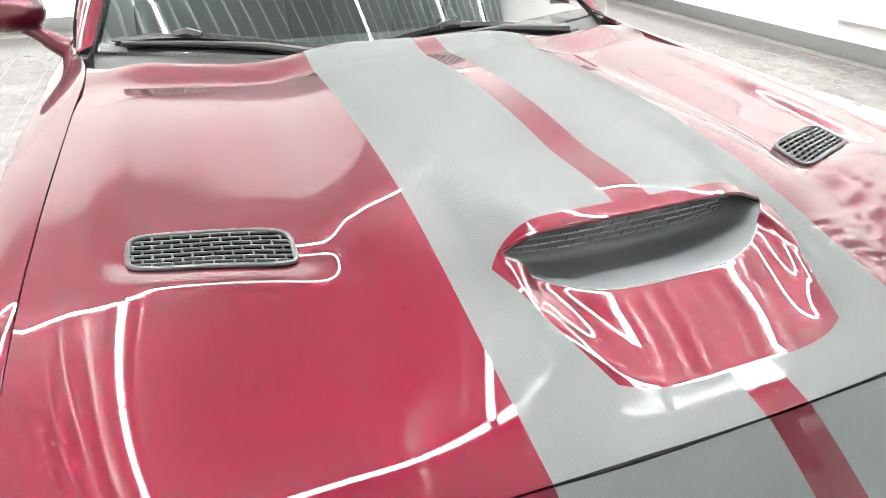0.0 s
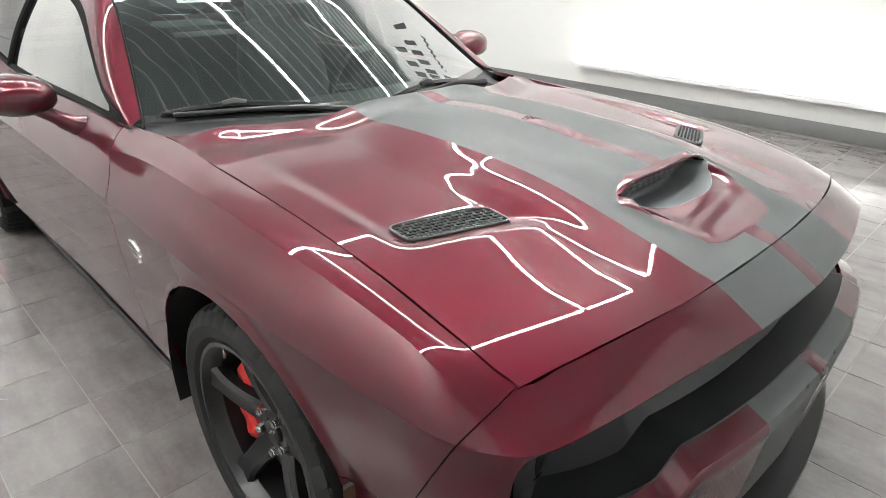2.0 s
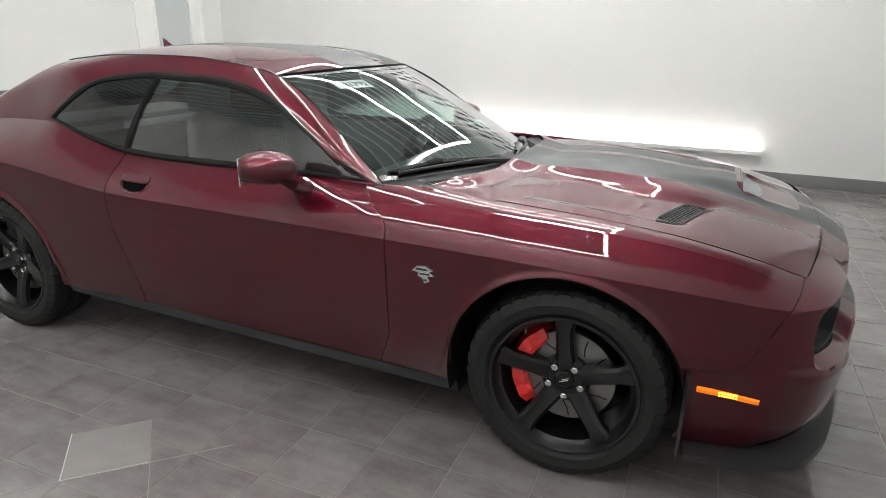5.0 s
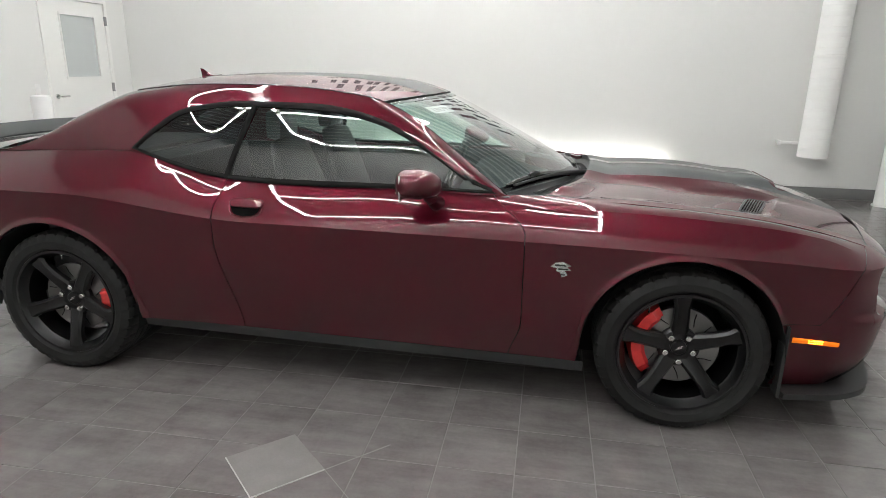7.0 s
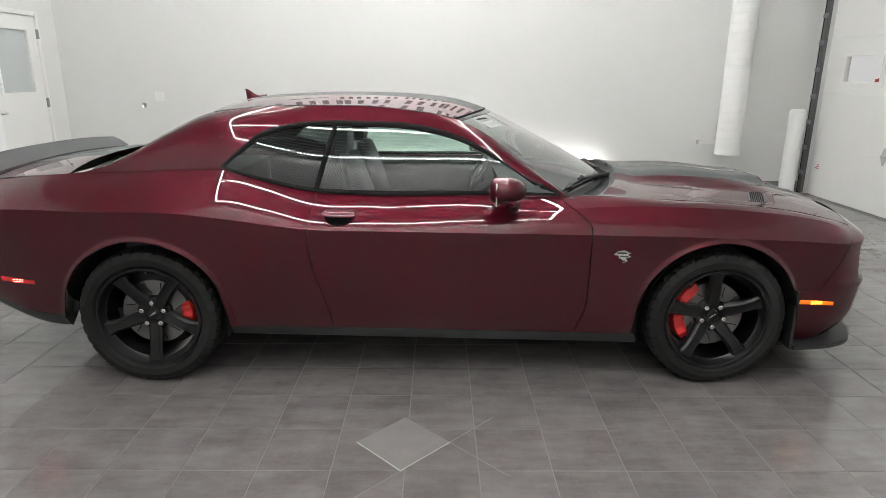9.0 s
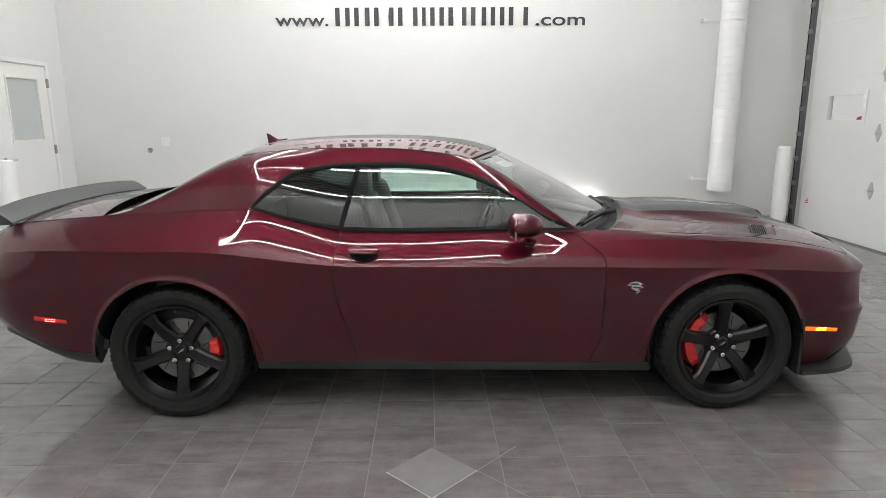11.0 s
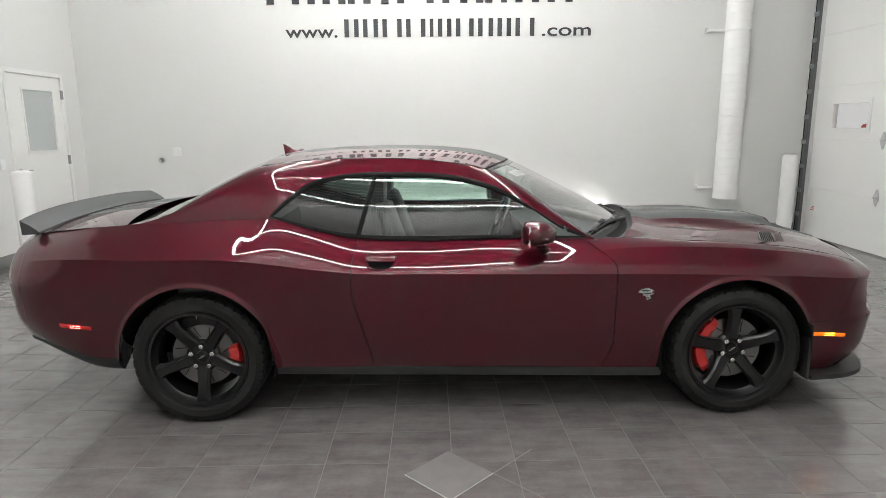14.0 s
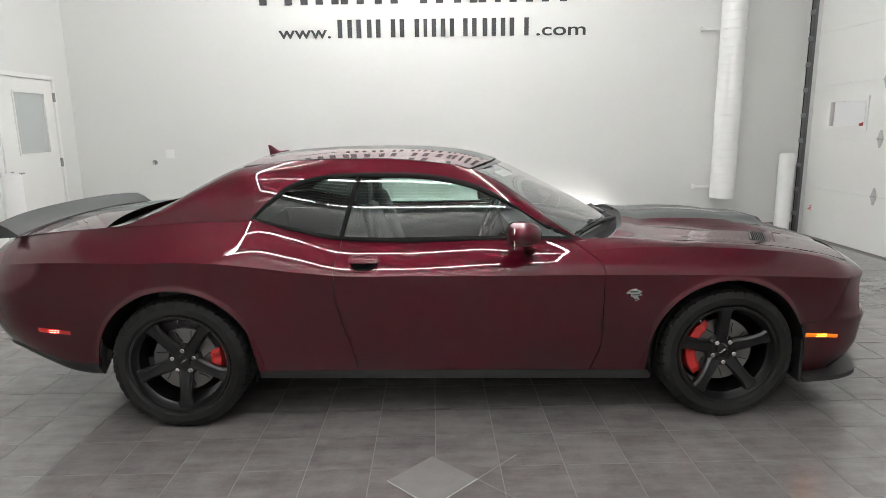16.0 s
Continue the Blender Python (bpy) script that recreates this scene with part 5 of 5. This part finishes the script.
# ---- cabin inside ----
bm = bmesh.new()
grid(bm, 12, 40, lambda u, v: Vector((0.42 + (swept(0.69, 1.06, (2 * v - 1)) - 0.42) * u, (2 * v - 1) * 0.74, 0.93 + 0.03 * math.sin(math.pi * u) - 0.02 * u)))
rim(bm, 0.25, (0, 0, 0.2))
part("dashboard", bm, CLOTH, car, "black dashboard")
part("cabin_floor", boxed(-1.75, -0.80, 0.30, 0.75, 0.80, 0.36), CLOTH, car)
part("rear_shelf", boxed(-1.86, -0.62, 1.02, -1.42, 0.62, 1.05, bevel=0.01), CLOTH, car)
for side in (-1, 1):
    part("door_lining", boxed(-1.6, min(side * 0.79, side * 0.83), 0.36, 0.72, max(side * 0.79, side * 0.83), 0.985, bevel=0.012), CLOTH, car)
    s = new("seat")
    s.parent = car
    s["label"] = "black leather bucket seat"
    bm = bmesh.new()

    def back_f(u, v, sd=side):
        t = v * math.tau
        z = 0.52 + 0.66 * u
        w = 0.255 - 0.07 * smooth(u, 0.55, 1.0) + 0.01
        d = 0.075 - 0.025 * u
        x = -0.30 - 0.20 * u
        k = max(1e-3, (1 - max(0, (u - 0.9) / 0.1) ** 2)) ** 0.5
        return Vector((x + d * math.sin(t) * k, sd * 0.37 + w * k * math.copysign(abs(math.cos(t)) ** 0.6, math.cos(t)), z))

    grid(bm, 16, 24, back_f, close=True)
    part("backrest", bm, CLOTH, s, angle=70)
    part("seat_cushion", boxed(-0.32, side * 0.37 - 0.25, 0.38, 0.24, side * 0.37 + 0.25, 0.56, bevel=0.05), CLOTH, s)
    part("headrest", boxed(-0.565, side * 0.37 - 0.12, 1.15, -0.475, side * 0.37 + 0.12, 1.30, bevel=0.035), CLOTH, s)
part("rear_bench", boxed(-1.45, -0.62, 0.40, -1.20, 0.62, 1.02, bevel=0.05), CLOTH, car, "black rear bench")
sw = new("steering_wheel")
sw.parent = car
sw.matrix_basis = pose(0.30, 0.37, 0.93, 0, -68, 0)
bm = bmesh.new()
ring = [Vector((0.185 * math.cos(t), 0.185 * math.sin(t), 0)) for t in np.linspace(0, math.tau, 49)]
tube(bm, ring, 0.015, 10, cap=False)
part("wheel_ring", bm, CLOTH, sw)
bm = bmesh.new()
for a in (0, 180, 270):
    c, s_ = math.cos(radians(a)), math.sin(radians(a))
    tube(bm, [(0.03 * c, 0.03 * s_, -0.02), (0.18 * c, 0.18 * s_, 0)], 0.014, 8)
tube(bm, [(0, 0, -0.05), (0, 0, 0.015)], 0.055, 20)
part("wheel_hub", bm, BLACK, sw)
bm = bmesh.new()
box(bm, 0.285, -0.12, 1.285, 0.305, 0.12, 1.355, 0.01)
tube(bm, [(0.295, 0, 1.34), (0.305, 0, 1.385)], 0.012, 8)
part("rear_view_mirror", bm, BLACK, car, "black rear-view mirror")
bm = shell(0.06, 0.25, -1.14, -1.12, 20, 20, 0.03, 0.035)
part("headliner", bm, LINER, car)

# ---- underside ----
part("underbody", boxed(-1.80, -0.64, 0.20, 2.12, 0.64, 0.50, bevel=0.02), DARK, car)
part("floor_pan", boxed(-1.02, -0.84, 0.235, 1.00, 0.84, 0.36, bevel=0.01), DARK, car)
# black block added behind the grille pocket so no bright floor shows through
part("bumper_backing", boxed(1.93, -0.79, 0.26, 2.09, 0.79, 0.77), SHADE_BLACK, car)
part("engine_bay", boxed(0.95, -0.62, 0.48, 2.15, 0.62, 0.80), DARK, car)
part("boot", boxed(-2.38, -0.60, 0.48, -1.5, 0.60, 1.0), DARK, car)
for side in (-1, 1):
    for c in (AXF - 0.012, AXR):
        bm = bmesh.new()

        def house(u, v, s=side, c=c):
            t = (0.0 if c > 0 else -0.25) + (math.pi + 0.25) * u
            r = ARCH - 0.004
            return Vector((c + r * math.cos(t), s * (0.955 - 0.335 * v), HUBZ + r * math.sin(t)))

        rows = grid(bm, 40, 6, house, flip=side > 0)
        inner = [r[-1] for r in rows]
        bm.faces.new(inner)
        part("wheel_house", bm, DARK, car)


# ---- wheels ----
def wheel_meshes():
    """Built with the outer face towards -y, hub at the origin."""
    m = {}
    bm = bmesh.new()
    R, rr, w = 0.364, 0.268, 0.137
    prof = [(rr - 0.004, 0.095), (rr, 0.118), (rr + 0.018, w - 0.002), (rr + 0.05, w + 0.004), (R - 0.030, w - 0.002), (R - 0.012, w - 0.012), (R - 0.003, w - 0.028)]
    full = [(r, -h) for r, h in prof]
    full += [(R - 0.001, -0.100), (R, -0.086), (R, -0.054), (R - 0.009, -0.052), (R - 0.009, -0.044), (R, -0.042), (R, -0.006), (R - 0.009, -0.004), (R - 0.009, 0.004), (R, 0.006), (R, 0.042), (R - 0.009, 0.044), (R - 0.009, 0.052), (R, 0.054), (R, 0.086), (R - 0.001, 0.100)]
    full += [(r, h) for r, h in prof[::-1]]
    rings = lathe(bm, full, 200)
    for ring, (r, h) in zip(rings, full):
        if 0.084 < abs(h) < 0.137 and r > R - 0.032:
            for k, v in enumerate(ring):
                if (k + (1 if abs(h) > 0.105 else 0)) % 5 < 1:
                    v.co.x, v.co.z = v.co.x * (1 - 0.0065 / r), v.co.z * (1 - 0.0065 / r)
    m["tyre"] = mesh_of("tyre", bm, RUBBER, angle=28)
    bm = bmesh.new()
    lathe(bm, [(rr - 0.002, -0.112), (rr + 0.004, -0.122), (rr + 0.001, -0.128), (rr - 0.010, -0.128), (rr - 0.016, -0.118), (rr - 0.022, -0.100), (rr - 0.034, -0.086), (rr - 0.038, -0.02), (rr - 0.045, 0.06), (rr - 0.01, 0.11), (rr, 0.112)], 80)
    m["barrel"] = mesh_of("rim_barrel", bm, RIM, angle=30)
    bm = bmesh.new()

    def spoke(u, v):
        r = 0.050 + (rr - 0.020 - 0.050) * u
        w = 0.037 - 0.005 * smooth(u, 0.05, 0.5) + 0.010 * smooth(u, 0.75, 1.0)
        face = -0.060 - 0.040 * math.sin(u * math.pi * 0.5) - 0.008 * u
        back = 0.046 - 0.010 * math.sin(u * math.pi)
        k = v * 6
        pr = ((-w, face + back), (-w, face + 0.012), (-w + 0.012, face), (0.0, face + 0.004), (w - 0.012, face), (w, face + 0.012), (w, face + back))
        i = min(int(k), 5)
        p, q = pr[i], pr[i + 1]
        return Vector((p[0] + (q[0] - p[0]) * (k - i), p[1] + (q[1] - p[1]) * (k - i), r))

    grid(bm, 14, 6, spoke)
    bmesh.ops.recalc_face_normals(bm, faces=bm.faces)
    m["spoke"] = mesh_of("spoke", bm, RIM, angle=25)
    bm = bmesh.new()
    lathe(bm, [(0.092, -0.020), (0.090, -0.052), (0.080, -0.061), (0.040, -0.061), (0.038, -0.057), (0.034, -0.057), (0.032, -0.066), (0.028, -0.069), (0.001, -0.070)], 40)
    m["hub"] = mesh_of("hub", bm, RIM, angle=30)
    bm = bmesh.new()
    tube(bm, [(0, -0.054, 0), (0, -0.078, 0)], 0.0135, 6)
    tube(bm, [(0, -0.077, 0), (0, -0.083, 0)], 0.010, 6)
    m["nut"] = mesh_of("lug_nut", bm, CHROME, smooth=False)
    bm = bmesh.new()
    lathe(bm, [(0.085, -0.032), (0.174, -0.032), (0.176, -0.030), (0.176, -0.004), (0.174, -0.002), (0.085, -0.002)], 64)
    lathe(bm, [(0.001, -0.040), (0.086, -0.040), (0.088, -0.032)], 40)
    m["disc"] = mesh_of("brake_disc", bm, DISC, angle=30)
    bm = bmesh.new()
    tube(bm, [(0.105, -0.0325, 0.0), (0.132, -0.0325, 0.018), (0.160, -0.0325, 0.028)], 0.0022, 5)
    m["slot"] = mesh_of("disc_slot", bm, DARK)
    bm = bmesh.new()
    box(bm, -0.020, -0.0715, -0.004, 0.012, -0.0695, 0.000, 0.0005)
    box(bm, -0.008, -0.0715, 0.002, 0.020, -0.0695, 0.006, 0.0005)
    m["mark"] = mesh_of("cap_mark", bm, CHROME, smooth=False)
    n = 30

    def cal(u, v, reach=54):
        t = radians(-reach + 2 * reach * u)
        k = v * 6
        e = min(u, 1 - u)
        t0 = 0.012 * smooth(e, 0.0, 0.10)
        wide = 0.006 * math.sin(u * math.pi * (5 if reach > 40 else 3)) ** 2
        pr = ((0.145 + 0.01 * (1 - smooth(e, 0, 0.12)), 0.02), (0.143 + 0.012 * (1 - smooth(e, 0, 0.12)), -0.052 - t0), (0.158, -0.060 - t0 - wide), (0.200, -0.058 - t0 - wide), (0.213 - 0.012 * (1 - smooth(e, 0, 0.15)), -0.044), (0.213 - 0.012 * (1 - smooth(e, 0, 0.15)), 0.04), (0.145, 0.04))
        i = min(int(k), 5)
        p, q = pr[i], pr[i + 1]
        r, y = p[0] + (q[0] - p[0]) * (k - i), p[1] + (q[1] - p[1]) * (k - i)
        return Vector((r * math.cos(t), y, r * math.sin(t)))

    for key, reach in (("caliper", 53), ("small_caliper", 23)):
        bm = bmesh.new()
        rows = grid(bm, n, 6, lambda u, v: cal(u, v, reach))
        for r in (rows[0], rows[-1]):
            bm.faces.new(r)
        bmesh.ops.recalc_face_normals(bm, faces=bm.faces)
        m[key] = mesh_of("brake_caliper", bm, CALIPER, angle=30)
    bm = bmesh.new()
    bmesh.ops.create_cone(bm, cap_ends=True, segments=8, radius1=0.004, radius2=0.003, depth=0.03)
    m["valve"] = mesh_of("tyre_valve", bm, CHROME)
    return m


WM = wheel_meshes()


def wheel(x, side, phase, caliper_at):
    w = new("wheel")
    w.parent = car
    w["label"] = "black five-spoke alloy wheel with a red brake caliper"
    w.matrix_basis = pose(x, side * 0.812, HUBZ) @ (pose(0, 0, 0) if side < 0 else pose(0, 0, 0, 0, 0, 180))
    part("tyre", WM["tyre"], RUBBER, w, "black low-profile tyre")
    part("rim", WM["barrel"], RIM, w)
    part("hub", WM["hub"], RIM, w)
    for k in range(5):
        a = radians(phase + 72 * k)
        turn = Matrix.Rotation(math.pi / 2 - a, 4, "Y")
        part("spoke", WM["spoke"], RIM, w, at=turn)
        b = radians(phase + 36 + 72 * k)
        part("lug_nut", WM["nut"], CHROME, w, "bright steel lug nut", at=Matrix.Translation((0.061 * math.cos(b), 0, 0.061 * math.sin(b))))
    disc = part("brake_disc", WM["disc"], DISC, w, "slotted steel brake disc")
    for k in range(12):
        part("disc_slot", WM["slot"], DARK, disc, at=Matrix.Rotation(radians(30 * k + phase), 4, "Y"))
    part("cap_mark", WM["mark"], CHROME, w, "plain silver mark on the hub cap", at=Matrix.Rotation(radians(-25), 4, "Y"))
    part("brake_caliper", WM["caliper" if x > 0 else "small_caliper"], CALIPER, w, "red brake caliper", at=Matrix.Translation((0, 0.016, 0)) @ Matrix.Rotation(-radians(caliper_at), 4, "Y"))
    v = radians(phase + 36)
    part("tyre_valve", WM["valve"], CHROME, w, at=Matrix.Translation((0.235 * math.cos(v), -0.098, 0.235 * math.sin(v))))


wheel(AXF, -1, 93, 172)
wheel(AXR, -1, 54, -4)
wheel(AXF, 1, 20, 0)
wheel(AXR, 1, 75, 180)

# ---- floor tiles ----
def floor_tiles():
    slab = bpy.data.objects["floor"]
    px, py, j = 0.3085, 0.3135, 0.0048
    bm = box(bmesh.new(), -px / 2 + j / 2, -py / 2 + j / 2, -0.0085, px / 2 - j / 2, py / 2 - j / 2, 0.0, 0.0012)
    one = mesh_of("tile", bm, TILE, smooth=False)
    rest = bmesh.new()
    for i in range(-17, 17):
        for k in range(-22, 21):
            x, y = -0.113 + px * (i + 0.5), -1.397 + py * (k + 0.5)
            if not (XL < x - px / 2 and x + px / 2 < XR and y + py / 2 < 4.95 and y - py / 2 > YF):
                continue
            if -1.9 < x < 2.6 and -2.1 < y < -0.9:
                ob = new("tile", one)
                ob.parent = slab
                ob.location = (x, y, 0)
            else:
                a = 0.0012
                c = [(x - px / 2 + j / 2, y - py / 2 + j / 2), (x + px / 2 - j / 2, y - py / 2 + j / 2), (x + px / 2 - j / 2, y + py / 2 - j / 2), (x - px / 2 + j / 2, y + py / 2 - j / 2)]
                lo = [rest.verts.new((p, q, -0.0085)) for p, q in c]
                hi = [rest.verts.new((p + (a if p < x else -a), q + (a if q < y else -a), 0)) for p, q in c]
                rest.faces.new(hi)
                for m in range(4):
                    rest.faces.new((lo[m], lo[(m + 1) % 4], hi[(m + 1) % 4], hi[m]))
    me = bpy.data.meshes.new("tile_field")
    rest.to_mesh(me)
    rest.free()
    me.materials.append(TILE)
    f = new("tile_field", me)
    f.parent = slab
    tagged(f, "grey square stone-look floor tiles", kind="stuff")


floor_tiles()
dia = thing("inset_tile", "grey floor tile set as a diamond with a pale metal edge", "floor tile", at=pose(-0.13, -1.505, 0, 0, 0, 45))
h = 0.146
part("tile_face", boxed(-h, -h, -0.003, h, h, 0.003, bevel=0.0008), TILE_PALE, dia, smooth=False)
for q in ((-h - 0.004, -h - 0.004, h, -h), (-h - 0.004, -h, -h, h)):
    part("edge_trim", boxed(q[0], q[1], -0.003, q[2], q[3], 0.0038), EDGE, dia, "pale metal edge strip")
# old saw cuts that run on from the diamond's corners
for q in ((h + 0.002, -h - 0.003, h + 0.30, -h + 0.002), (h, -h * 0.35, h + 0.003, -h - 0.34), (-h - 0.26, -h - 0.004, -h - 0.006, -h)):
    part("saw_cut", boxed(min(q[0], q[2]), min(q[1], q[3]), -0.003, max(q[0], q[2]), max(q[1], q[3]), 0.0007), SCORE, dia, "pale filled saw cut")
